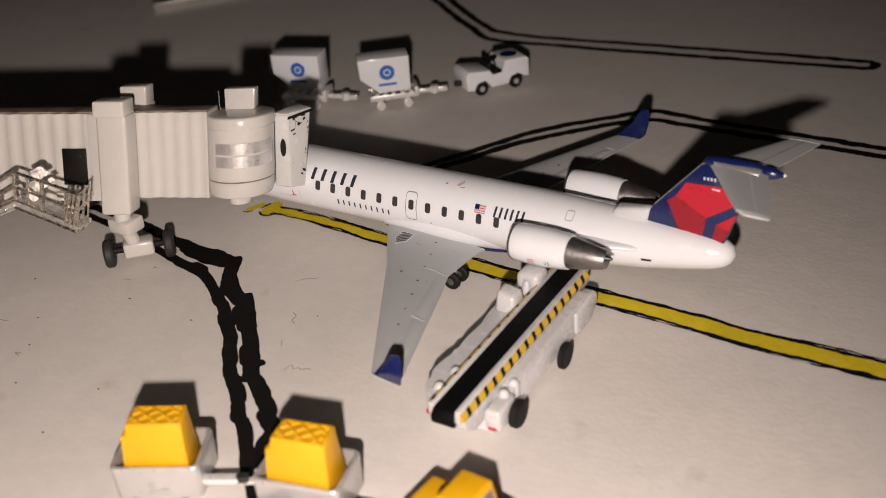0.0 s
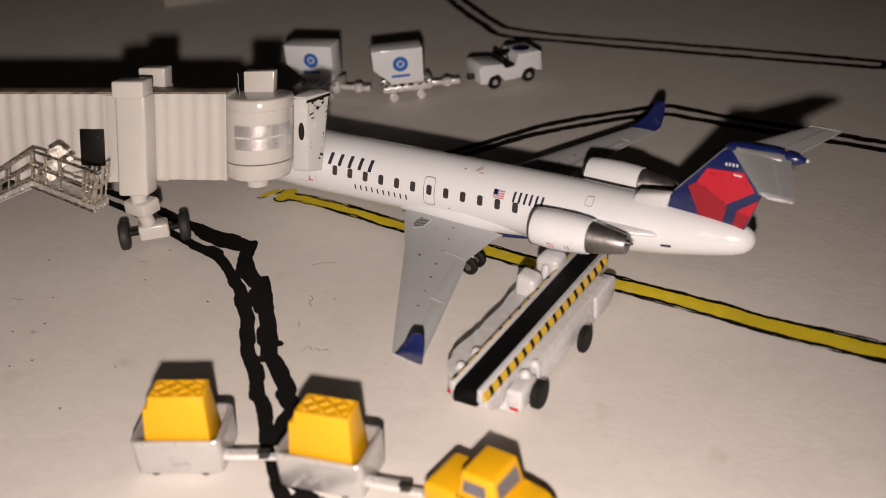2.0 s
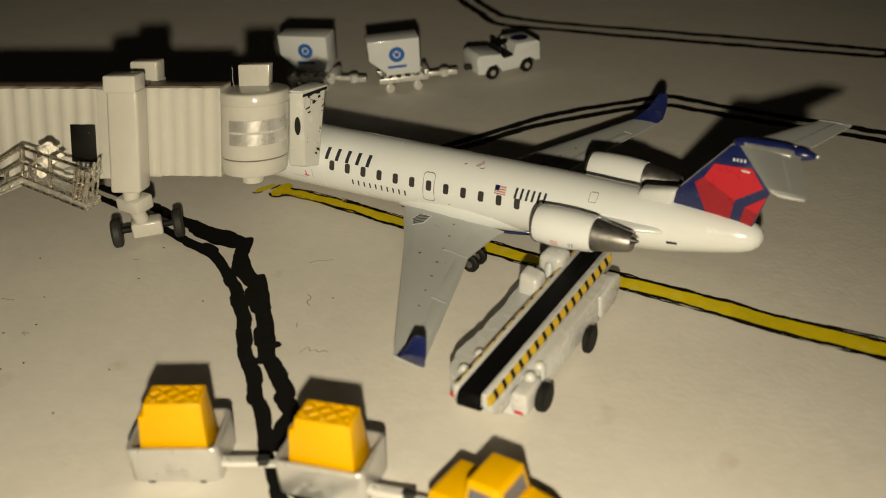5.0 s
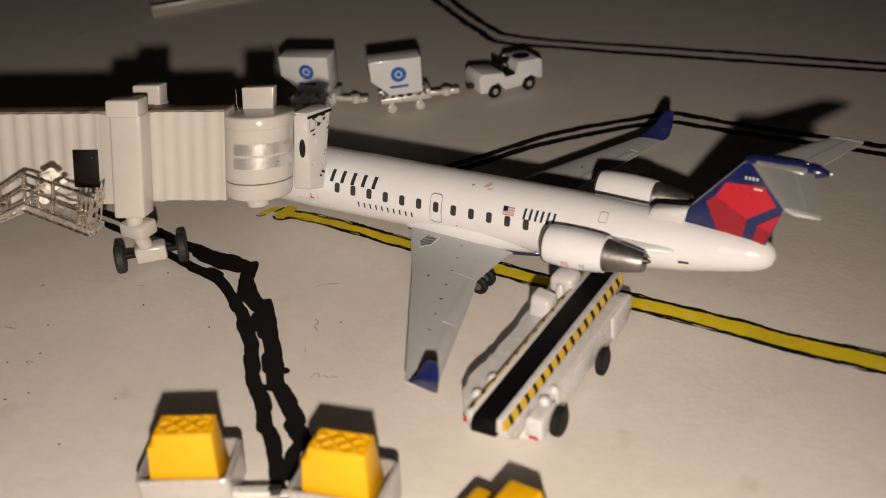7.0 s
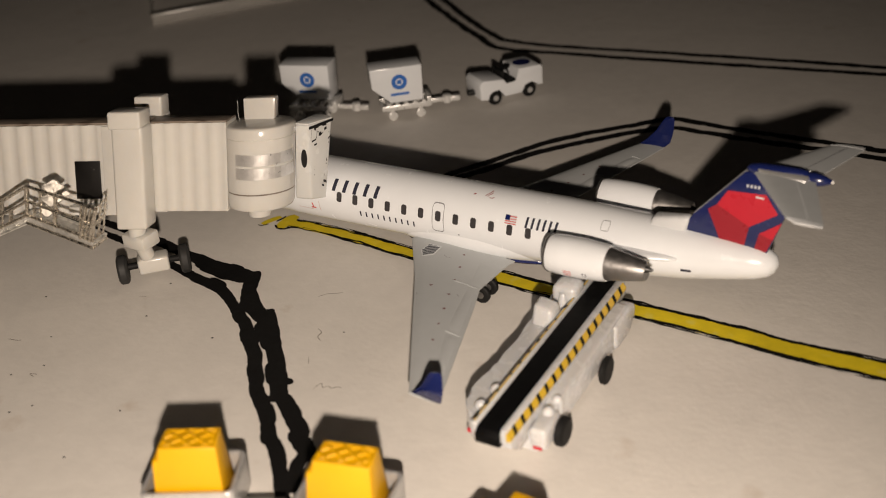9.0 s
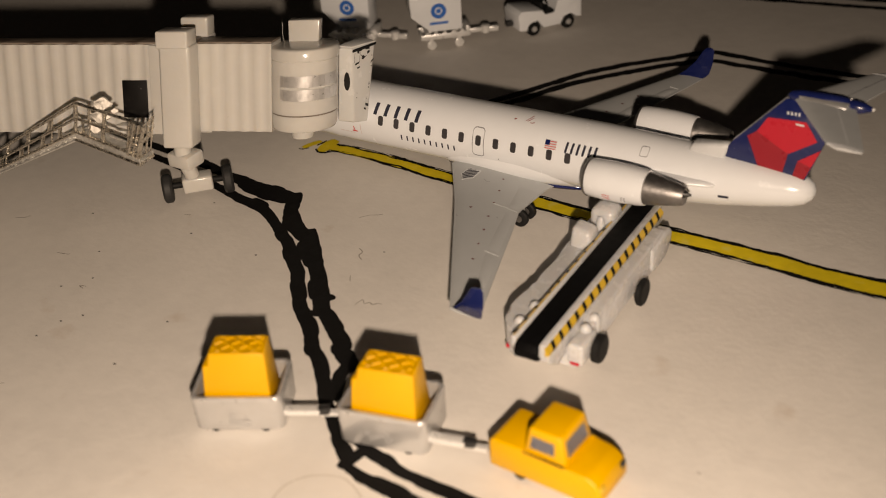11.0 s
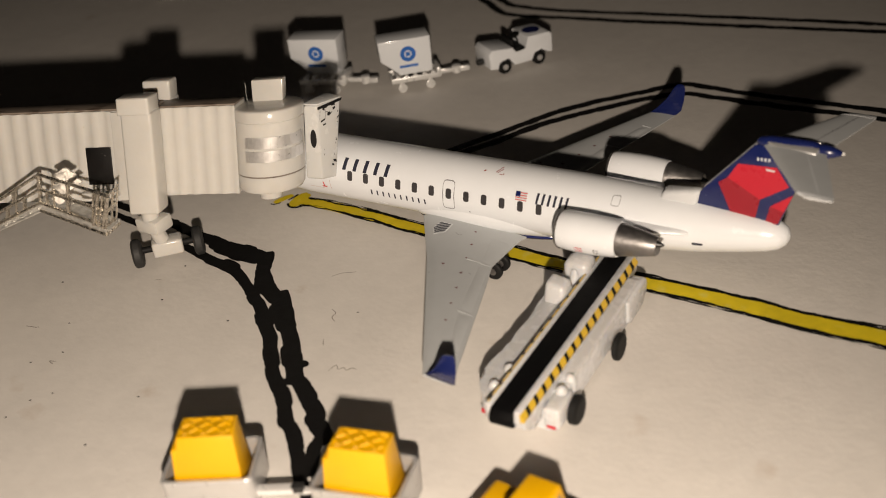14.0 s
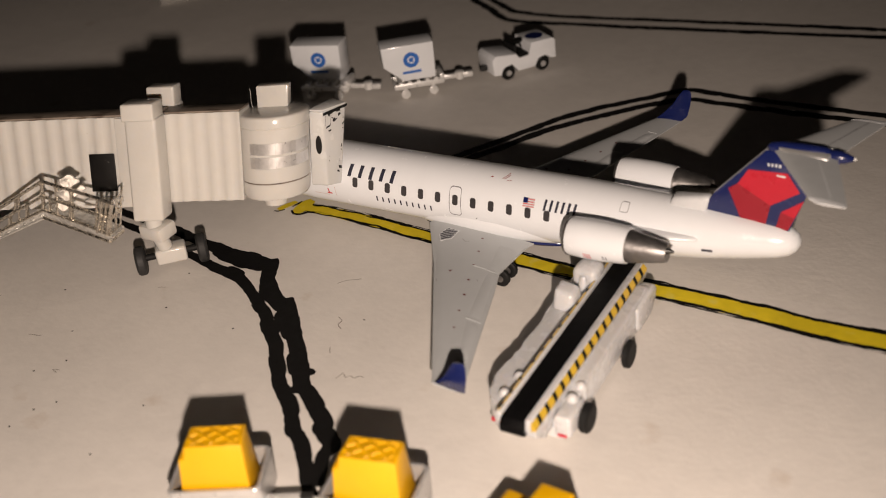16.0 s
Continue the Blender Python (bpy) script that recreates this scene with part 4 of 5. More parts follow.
    for u0, v0, u1, v1 in ((0.0, 0.955, 1.0, 0.985), (0.0, 0.97, 1.0, 0.995), (0.06, 0.80, 0.10, 0.93), (0.75, 0.75, 0.95, 0.8), (0.1, 0.78, 0.3, 0.8), (0.3, 0.8, 0.33, 0.92)):
        du, dv = v1 - v0, u1 - u0
        w = 0.012
        b.faces.new([b.verts.new(on_panel(right, u, v, 0.035)) for u, v in ((u0, v0 - w), (u1, v1 - w), (u1 + 0.02, v1 + w), (u0 + 0.02, v0 + w))])
    part("black_scrawl", b, DOOR_BLACK, hood, "scratchy black pen marks", 0)
    return br


jet_bridge()


# ---------------------------------------------------------------- stair beside the bridge
def bars(b, pts, r=0.13, seg=6):
    for p, q in zip(pts, pts[1:]):
        merge(b, tube(p, q, r, seg=seg))
    return b


def bridge_stair():
    st = thing("service_stair", "bright etched-metal model stair with lattice rails beside the bridge", "stair")
    A, B, F = Vector((-39.4, -23.2, 10.05)), Vector((-30.8, -23.2, 9.0)), Vector((-59.1, -26.5, 0.5))
    A1, B1, F1 = Vector((-38.2, -23.2, 13.65)), Vector((-29.2, -23.2, 12.9)), Vector((-58.6, -25.4, 2.2))
    back = Vector((-0.3, 2.1, 0.0))
    low = Vector((-0.2, 0, -0.7))
    thick = Vector((-0.08, 0.22, 0))

    def cell(b, q, m=0.82, e=0.42):
        """One pierced field of the rail: a flat frame round an oblong hole."""
        a, c, d, f = q
        def at(u, v):
            return a.lerp(c, u).lerp(f.lerp(d, u), v)
        outer, inner = [], []
        for k in range(20):
            w = 2 * math.pi * (k + 0.5) / 20
            x, y = math.cos(w), math.sin(w)
            g = max(abs(x), abs(y))
            outer.append(at(0.5 + 0.5 * x / g, 0.5 + 0.5 * y / g))
            inner.append(at(0.5 + 0.5 * m * math.copysign(abs(x) ** e, x), 0.5 + 0.5 * m * math.copysign(abs(y) ** e, y)))
        vs = [[b.verts.new(p + o) for p in lo] for lo, o in ((outer, thick), (outer, Vector()), (inner, Vector((0.02, -0.05, 0.02))), (inner, thick))]
        for lo, hi in zip(vs, vs[1:] + vs[:1]):
            for k in range(20):
                b.faces.new((lo[k], lo[(k + 1) % 20], hi[(k + 1) % 20], hi[k]))

    def field(bot0, bot1, top0, top1, u0, u1, v0, v1):
        lo, hi = lambda u: bot0.lerp(bot1, u), lambda u: top0.lerp(top1, u)
        return [lo(u0).lerp(hi(u0), v0), lo(u1).lerp(hi(u1), v0), lo(u1).lerp(hi(u1), v1), lo(u0).lerp(hi(u0), v1)]
    b = bmesh.new()
    upper = [0, 0.12, 0.29, 0.46, 0.63, 0.8, 1.0]
    lower = [0, 0.09, 0.25, 0.42, 0.58, 0.75, 0.88, 1.0]
    for u0, u1 in zip(upper, upper[1:]):
        cell(b, field(F, A, F1, A1, u0, u1, 0.52, 1.0), 0.86)
    for u0, u1 in zip(lower, lower[1:]):
        cell(b, field(F, A, F1, A1, u0, u1, 0.08, 0.52), 0.86)
    part("lattice_rail", b, ETCHED, st, "silver pierced hand rail of the stair", 40)
    b = bmesh.new()
    for u0, u1 in ((0, 0.2), (0.2, 0.42), (0.42, 0.86)):
        cell(b, field(A, B, A1, B1, u0, u1, 0.5, 1.0), 0.88)
    for u0, u1 in ((0, 0.1), (0.1, 0.42), (0.42, 0.86)):
        cell(b, field(A, B, A1, B1, u0, u1, 0.04, 0.5), 0.88)
    part("landing_rail", b, ETCHED, st, "silver pierced hand rail of the landing", 40)
    for name, v in (("hand_rail", 1.0), ("middle_rail", 0.51), ("foot_rail", 0.06)):
        part(name, bars(bmesh.new(), [F.lerp(F1, v), A.lerp(A1, v), B.lerp(B1, v)], 0.17 if v > 0.9 else 0.15, 8), ETCHED, st, "bright knobbly wire rail", 40)
    for u in (0.03, 0.16, 0.3, 0.46, 0.64, 0.82, 1.0):
        part("rail_post", bars(bmesh.new(), [F.lerp(A, u), F1.lerp(A1, u)], 0.11, 8), ETCHED, st, "", 40)
    for u in (0.22, 0.43, 0.8, 1.0):
        part("rail_post", bars(bmesh.new(), [A.lerp(B, u), A1.lerp(B1, u)], 0.11, 8), ETCHED, st, "", 40)
    # a perforated skirt under the rail
    for k in range(16):
        p = F.lerp(A, (k + 0.6) / 16) + low * 0.5 + Vector((0, -0.06, 0))
        part("skirt_stud", tube(p - Vector((0.28, 0, 0.1)), p + Vector((0.28, 0, 0.12)), 0.07, seg=5), ZINC, st)
    # the sheet that carries treads and landing
    b = bmesh.new()
    for p, q in ((F, A), (A, B)):
        pl, ql = p + (low if p is not F else low * 0.2), q + low
        merge(b, hexa([pl, ql, ql + back * 0.06, pl + back * 0.06, p, q, q + back * 0.06, p + back * 0.06]))
        bars(b, [pl, ql], 0.17)
    part("stringer", b, ZINC, st, "pressed metal stringer", 40)
    part("far_stringer", bars(bmesh.new(), [F + back, A + back + low * 0.5, B + back + low * 0.5], 0.18), ZINC, st, "", 40)
    for k in range(13):
        p = F.lerp(A, (k + 0.6) / 13) + low * 0.3
        w = Vector((0.5, 0.07, 0))
        part("tread", hexa([p - w, p + w, p + w + back, p - w + back] + [q + Vector((0, 0, 0.14)) for q in (p - w, p + w, p + w + back, p - w + back)]), ZINC, st)
    c = Vector((0, 0, -0.35))
    part("landing", hexa([p + back * 0.15 for p in (A + low, B + low)] + [B + back + low, A + back + low] + [p + back * 0.15 for p in (A + c, B + c)] + [B + back + c, A + back + c]), ZINC, st, "grated silver landing")
    # end gate of the landing
    b = bmesh.new()
    for u0, u1 in ((0, 0.5), (0.5, 1.0)):
        for v0, v1 in ((0.0, 0.5), (0.5, 1.0)):
            cell(b, field(B, B + back * 0.8, B1, B1 + back * 0.8 + Vector((0, 0, 0.3)), u0, u1, v0, v1), 0.74)
    part("end_gate", b, ETCHED, st, "silver end gate", 40)
    part("landing_lip", bars(bmesh.new(), [A + low, B + low, B + low + back], 0.2), ETCHED, st, "bright folded lip", 40)
    # bright folded panel: upright wires tied by short rungs
    P, Q = A.lerp(B, 0.83) + Vector((0, -0.12, 0)), A1.lerp(B1, 0.88) + Vector((0, -0.12, 0))
    e = Vector((1.15, 0.06, -0.14))
    for u, r in ((0.0, 0.17), (0.5, 0.13), (1.0, 0.2)):
        part("panel_wire", bars(bmesh.new(), [P + e * u, P.lerp(Q, 0.55) + e * (u * 0.9 + 0.06), Q + e * u], r, 8), ETCHED, st, "bright upright wire of the folded panel", 40)
    for v in (0.04, 0.35, 0.52, 0.98):
        part("panel_rung", bars(bmesh.new(), [P.lerp(Q, v), P.lerp(Q, v) + e], 0.12, 8), ETCHED, st, "", 40)
    # bright notched plates at the stair head
    face = Vector((0.62, -0.74, 0.30)).normalized()
    e1 = Vector((0.77, 0.645, 0)).normalized()
    e2 = face.cross(e1)
    for dx, dy, dz, w in ((4.4, 0.5, 3.85, 0.82), (3.8, 0.5, 2.45, 0.86), (2.75, 0.5, 1.0, 0.72), (5.9, 0.6, 3.35, 0.32)):
        c = A + Vector((dx, dy, dz))
        loops = []
        for depth, grow in ((-0.2, 0.9), (0.05, 1.0), (0.16, 0.86)):
            lo = []
            for k in range(24):
                a = 2 * math.pi * k / 24
                r = w * grow * (1.0 + 0.14 * math.cos(4 * a + 0.9))
                lo.append(c + e1 * (r * 1.15 * math.cos(a)) + e2 * (r * 0.8 * math.sin(a)) + face * depth)
            loops.append(lo)
        part("notched_plate", rings(loops), BRIGHT, st, "bright notched metal plate", 40)
    return st


bridge_stair()


# ---------------------------------------------------------------- paper card on the bridge
def name_card():
    c = thing("paper_card", "cream paper card with red triangle leaning on the bridge", "sign card")
    p = lambda s, z, k: LEAN @ Vector((s, k, z))
    q = [(-46, 8.0), (-30.85, 8.0), (-31.35, 14.75), (-46, 14.75)]
    part("card", rings([[p(s, z, 3.3) for s, z in q], [p(s, z, 3.55) for s, z in q]]), CARD, c, "", 0)
    b = bmesh.new()
    b.faces.new([b.verts.new(p(s, z, 3.6)) for s, z in ((-36.0, 11.0), (-35.0, 11.0), (-35.45, 12.0))])
    part("red_triangle", b, RED_PRINT, c, "red triangle", 0)
    b = bmesh.new()
    for k in range(5):
        s = -34.7 + 0.72 * k
        b.faces.new([b.verts.new(p(s + ds, 10.9 + dz, 3.6)) for ds, dz in ((0, 0), (0.32, 0), (0.36, 1.05), (0.04, 1.05))])
    part("name_bars", b, PRINT, c, "row of dark bars", 0)
    return c


name_card()


# ---------------------------------------------------------------- belt loader under the engine
def belt_loader():
    bl = thing("belt_loader", "white plastic belt loader with black belt and hazard striped rail", "belt loader")
    body = part("chassis", joined(prism([(-25.0, 0.6), (-24.5, 2.3), (-20, 3.1), (-6.2, 3.45), (-5.7, 3.1), (-5.6, 0.35), (-8.6, 0.2), (-9.3, 0.95), (-14, 0.75), (-20, 0.5)], 12.2, 16.75, "x", 0.3),
                                  prism([(-27.6, 2.6), (-26.0, 1.4), (-5, 3.0), (-4.0, 3.0), (-4.0, 3.9), (-27.6, 3.8)], 12.8, 15.7, "x", 0.15)), TRANSLUCENT, bl, "milky white plastic chassis", 40)
    part("conveyor_belt", prism([(-28.2, 3.0), (-27.9, 2.75), (-3.9, 3.6), (-3.6, 3.9), (-3.8, 4.35), (-27.7, 4.15), (-28.2, 3.7)], 12.85, 14.92, "x", 0.12), BELT, bl, "smooth black belt", 40)
    part("side_rail", prism([(-28.0, 3.3), (-3.7, 3.7), (-3.6, 4.62), (-27.8, 4.4)], 14.92, 15.5, "x", 0.1), TRANSLUCENT, bl, "white side rail", 40)
    part("side_rail", prism([(-27.6, 3.3), (-4.0, 3.7), (-4.0, 4.5), (-27.6, 4.3)], 12.3, 12.82, "x", 0.08), TRANSLUCENT, bl, "white side rail", 40)
    # hazard strip, block by block, on a sloping edge
    n = 33
    y0, y1 = -27.9, -4.3
    edge = lambda y: 4.3 + 0.2 * (y + 28) / 24
    sec = lambda y: [(15.45, y, edge(y)), (15.84, y, edge(y) - 0.45), (15.84, y, edge(y) - 0.7), (15.45, y, edge(y) - 0.8)]
    strip = part("hazard_strip", rings([sec(y0), sec(y1)]), HAZARD_YELLOW, bl, "yellow and black hazard strip", 30)
    for k in range(n):
        if k % 2:
            a, c = y0 + (y1 - y0) * (k + 0.14) / n, y0 + (y1 - y0) * (k + 0.82) / n
            b = bmesh.new()
            b.faces.new([b.verts.new(q) for q in ((15.47, a + 0.12, edge(a) + 0.005), (15.47, c + 0.12, edge(c) + 0.005), (15.86, c - 0.12, edge(c) - 0.445), (15.86, a - 0.12, edge(a) - 0.445))])
            b.faces.new([b.verts.new(q) for q in ((15.855, a - 0.12, edge(a) - 0.445), (15.855, c - 0.12, edge(c) - 0.445), (15.855, c - 0.2, edge(c) - 0.68), (15.855, a - 0.2, edge(a) - 0.68))])
            part("black_stripe", b, RUBBER, strip, smooth=0)
    b = bmesh.new()
    b.faces.new([b.verts.new(q) for q in ((12.42, -27.4, 4.335), (12.56, -27.4, 4.335), (12.56, -4.2, 4.53), (12.42, -4.2, 4.53))])
    far = part("far_stripe", b, HAZARD_YELLOW, bl, "thin yellow stripe with black flecks", 0)
    fl = random.Random(8)
    for k in range(12):
        y = -26.9 + 1.85 * k + fl.uniform(-0.3, 0.3)
        w = fl.uniform(0.2, 0.55)
        zz = 4.345 + 0.195 * (y + 27.4) / 23.2
        b = bmesh.new()
        b.faces.new([b.verts.new(q) for q in ((12.37, y, zz), (12.53, y - 0.1, zz), (12.55, y + w, zz + 0.004), (12.4, y + w, zz + 0.004))])
        part("black_fleck", b, RUBBER, far, smooth=0)
    # far ledge, its outline bulging and stepping back
    outline = [(12.3, -26.3), (11.0, -25.7), (10.0, -24.2), (9.65, -22.6), (9.75, -20.6), (10.05, -19.2), (9.85, -17.4), (9.95, -14.6), (9.7, -12.6), (9.75, -9.0), (9.9, -6.0), (12.3, -5.0)]
    part("side_ledge", prism([(p.x, p.y) for p in spline(outline, 0.6)], 1.0, 3.35, "z", 0.25), TRANSLUCENT, bl, "milky white side ledge", 40)
    part("operator_seat", hexa([(9.9, -12.2, 3.0), (12.1, -12.4, 3.0), (12.2, -10.0, 3.0), (9.9, -10.0, 3.0), (10.1, -11.9, 5.2), (11.9, -11.9, 4.9), (12.0, -10.2, 5.0), (10.1, -10.2, 5.4)], 0.4, 3), TRANSLUCENT, bl, "rounded white seat block", 40)
    part("engine_box", joined(box(10.3, 12.7, -8.6, -6.2, 2.6, 5.4, 0.55, 3), hexa([(11.0, -9.5, 2.6), (12.0, -9.5, 2.6), (12.2, -7.8, 2.6), (11.0, -7.8, 2.6), (11.1, -8.7, 4.9), (11.75, -8.7, 4.9), (11.9, -7.9, 5.0), (11.1, -7.9, 5.0)], 0.3, 3)), TRANSLUCENT, bl, "rounded white box", 40)
    part("latch", box(11.9, 12.4, -23.3, -22.5, 3.3, 3.95, 0.12), HAZARD_YELLOW, bl, "small yellow latch", 40)
    for x, y, z, r in ((11.5, -24.5, 3.2, 0.5), (11.7, -22.2, 3.25, 0.5), (16.5, -22.6, 2.75, 0.5), (16.45, -20.8, 2.6, 0.5)):
        part("lamp_knob", turned((x, y, z), (0, 0, 1), [(-1.4, r), (0.3, r), (0.6, r * 0.7), (0.75, 0.1)], 16), TRANSLUCENT, bl, "small white knob", 50)
    part("front_fender", box(15.9, 17.3, -25.0, -22.0, 0.9, 2.9, 0.3, 3), TRANSLUCENT, bl, "rounded white fender", 40)
    part("rear_fender", prism([(-9.6, 0.9), (-9.0, 0.5), (-6.2, 0.55), (-5.0, 1.6), (-4.75, 2.6), (-5.1, 3.15), (-6.4, 3.3), (-9.6, 3.1)], 15.6, 17.0, "x", 0.35, 3), TRANSLUCENT, bl, "rounded white fender", 40)
    part("tail_light", box(16.2, 17.0, -25.08, -24.8, 1.0, 1.3, 0.08), RED, bl, "small red lamp")
    part("tail_light", box(10.75, 11.25, -25.75, -25.4, 1.4, 1.75, 0.06), RED, bl, "small red lamp")
    for x in (17.6, 10.9):
        for y, w in ((-22.4, 0.85), (-13.4, 0.6)):
            wheel(bl, (x, y, 1.25), (1, 0, 0), 1.25, w)
    return bl


belt_loader()


# ---------------------------------------------------------------- luggage train in front
def luggage_cart(name, at, turn):
    c = thing(name, "silver painted luggage cart with open tub", "luggage cart", "luggage carts of the yellow truck", at, turn)
    L, D = 3.6, 2.4

    def loop(inset, z, r):
        out = []
        x0, x1, y0, y1 = -L + inset, L - inset, -D - 0.3 + inset, D - inset
        for cx, cy, a0 in ((x1 - r, y1 - r, 0), (x0 + r, y1 - r, 90), (x0 + r, y0 + r, 180), (x1 - r, y0 + r, 270)):
            out += [(cx + r * math.cos(radians(a0 + 18 * k)), cy + r * math.sin(radians(a0 + 18 * k)), z) for k in range(6)]
        return out
    tub = rings([loop(q, z, r) for q, z, r in ((0.45, 0.12, 0.5), (0.2, 0.15, 0.55), (0.06, 0.35, 0.6), (0.02, 2.9, 0.6), (0.0, 3.2, 0.6), (0.06, 3.36, 0.58), (0.2, 3.42, 0.5), (0.34, 3.36, 0.4), (0.4, 3.2, 0.35), (0.42, 1.0, 0.35))])
    tub_ob = part("tub", tub, SILVER, c, "open silver tub", 45)
    # shallow moulded marks on the face
    b = bmesh.new()
    fl = random.Random(int(at[0] * 10) + 99)
    for k in range(5):
        x, z, r = fl.uniform(-1.4, 0.8), fl.uniform(0.9, 1.7), fl.uniform(0.2, 0.45)
        pts = [(x + r * math.cos(a), -D - 0.285, z + 0.8 * r * math.sin(a)) for a in [1.05 * q for q in range(6)]]
        for p, q in zip(pts, pts[1:]):
            merge(b, tube(p, q, 0.022, seg=5))
    part("moulded_mark", b, SILVER, tub_ob, "faint moulded scribble", 40)
    for x in (-2.0, 2.0):
        for y in (-1.7, 1.7):
            wheel(c, (x, y * 1.05 - (0.55 if y < 0 else 0), 0.42), (0, 1, 0), 0.42, 0.5)
    part("drawbar", joined(box(L - 0.1, L + 2.7, -2.1, -1.25, 1.15, 1.65, 0.1), box(L + 2.6, L + 4.4, -1.95, -1.35, 0.95, 1.3, 0.08)), ALLOY, c, "flat silver drawbar")
    part("coupling", box(L + 2.5, L + 3.5, -1.95, -1.25, 1.02, 1.7, 0.1), DARK_METAL, c, "dark coupling block")
    return c


def luggage_stack(at, turn):
    c = thing("luggage_stack", "bright yellow moulded luggage load with diamond pattern top", "luggage load", "luggage loads", at, turn)
    # front, back and flanks lean in; one flank steps back below the top
    b = hexa([(-2.6, -2.22, 1.2), (2.68, -2.22, 1.2), (2.6, 1.5, 1.2), (-2.6, 1.5, 1.2), (-1.6, -2.0, 7.08), (2.8, -2.0, 7.08), (2.65, 0.36, 7.08), (-1.6, 0.36, 7.08)], 0.12, 2)
    merge(b, hexa([(-2.72, -2.2, 1.2), (-1.6, -2.2, 1.2), (-1.6, 1.3, 1.2), (-2.72, 1.3, 1.2), (-2.2, -2.02, 6.0), (-1.4, -2.02, 6.0), (-1.4, 0.5, 6.0), (-2.2, 0.5, 6.0)], 0.12, 2))
    load = part("load", b, BAG_YELLOW, c, "", 45)
    # a rim and slanting ribs stand up from the sunken top
    x0, x1, y0, y1, z, high = -1.52, 2.66, -1.95, 0.32, 6.98, 0.2

    def rib(xa, ya, xb, yb, w=0.15):
        d = Vector((xb - xa, yb - ya, 0)).normalized()
        n = Vector((-d.y, d.x, 0)) * w
        lo = [Vector((xa, ya, z)) - n, Vector((xb, yb, z)) - n, Vector((xb, yb, z)) + n, Vector((xa, ya, z)) + n]
        return hexa(lo + [p + Vector((0, 0, high)) for p in lo], 0.09, 2)
    net = joined(rib(x0, y0 + 0.1, x1, y0 + 0.1), rib(x0, y1 - 0.1, x1, y1 - 0.1), rib(x0 + 0.1, y0, x0 + 0.1, y1), rib(x1 - 0.1, y0, x1 - 0.1, y1))
    pitch = (x1 - x0) / 3
    for k in range(-2, 4):
        for way in (-1, 1):
            p, q = x0 + pitch * k, x0 + pitch * (k + 2)
            if way < 0:
                p, q = q, p
            t0, t1 = sorted(((x0 - p) / (q - p), (x1 - p) / (q - p)))
            t0, t1 = max(t0, 0.0), min(t1, 1.0)
            if t1 - t0 > 0.05:
                merge(net, rib(p + (q - p) * t0, y0 + (y1 - y0) * t0, p + (q - p) * t1, y0 + (y1 - y0) * t1, 0.14))
    part("diamond_netting", net, BAG_YELLOW, load, "raised diamond netting", 45)
    return c


for at, turn in (((-4.75, -40.4, 0), 26.5), ((7.1, -36.95, 0), 12.2)):
    luggage_cart("luggage_cart", at, turn)
    luggage_stack(at, turn)


def pickup_truck(at, turn):
    t = thing("pickup_truck", "bright yellow plastic tow truck with grey windows", "toy truck", at=at, turn=turn)
    body = part("body", prism([(-4.45, 0.45), (4.35, 0.4), (4.6, 0.8), (4.62, 1.55), (4.3, 2.3), (3.75, 2.72), (3.4, 2.85), (2.1, 2.95), (-1.5, 2.95), (-1.6, 3.05), (-4.1, 3.05), (-4.45, 2.75)], -2.0, 2.0, "y", 0.16, 2), BAG_YELLOW, t, "yellow truck body", 45)
    cab = part("cab", hexa([(-1.65, -1.93, 2.6), (1.95, -1.93, 2.6), (1.95, 1.93, 2.6), (-1.65, 1.93, 2.6), (-1.15, -1.72, 5.2), (1.4, -1.72, 5.2), (1.4, 1.72, 5.2), (-1.15, 1.72, 5.2)], 0.2, 3), BAG_YELLOW, t, "yellow square cab", 45)
    def pane(name, pts):
        b = bmesh.new()
        b.faces.new([b.verts.new(p) for p in pts])
        part(name, b, GREY_WINDOW, cab, "flat grey window", 0)
    for s in (-1, 1):
        pane("side_window", [(-1.05, s * 1.872, 3.5), (0.95, s * 1.872, 3.5), (0.92, s * 1.785, 4.55), (-0.9, s * 1.785, 4.55)])
    pane("windscreen", [(1.805, -1.4, 3.4), (1.805, 1.4, 3.4), (1.545, 1.3, 4.65), (1.545, -1.3, 4.65)])
    pane("rear_window", [(-1.51, -1.4, 3.4), (-1.51, 1.4, 3.4), (-1.29, 1.3, 4.6), (-1.29, -1.3, 4.6)])
    part("cab_seam", box(-1.55, 1.75, -2.03, -1.9, 2.88, 3.0), DOOR_BLACK, body, "dark seam under the cab")
    part("rear_coupling", box(-5.3, -4.5, -0.5, 0.3, 1.1, 1.6, 0.1), SILVER, t, "silver coupling")
    for s in (-1, 1):
        part("head_lamp", box(4.35, 4.6, s * 1.5 - 0.3, s * 1.5 + 0.3, 1.6, 2.15, 0.08), DARK_METAL if s > 0 else HAZARD_YELLOW, body)
    for x in (-2.0, 2.9):
        for y in (-1.68, 1.68):
            wheel(t, (x, y, 0.52), (0, 1, 0), 0.52, 0.5)
    return t


pickup_truck((20.35, -35.85, 0), -4.0)


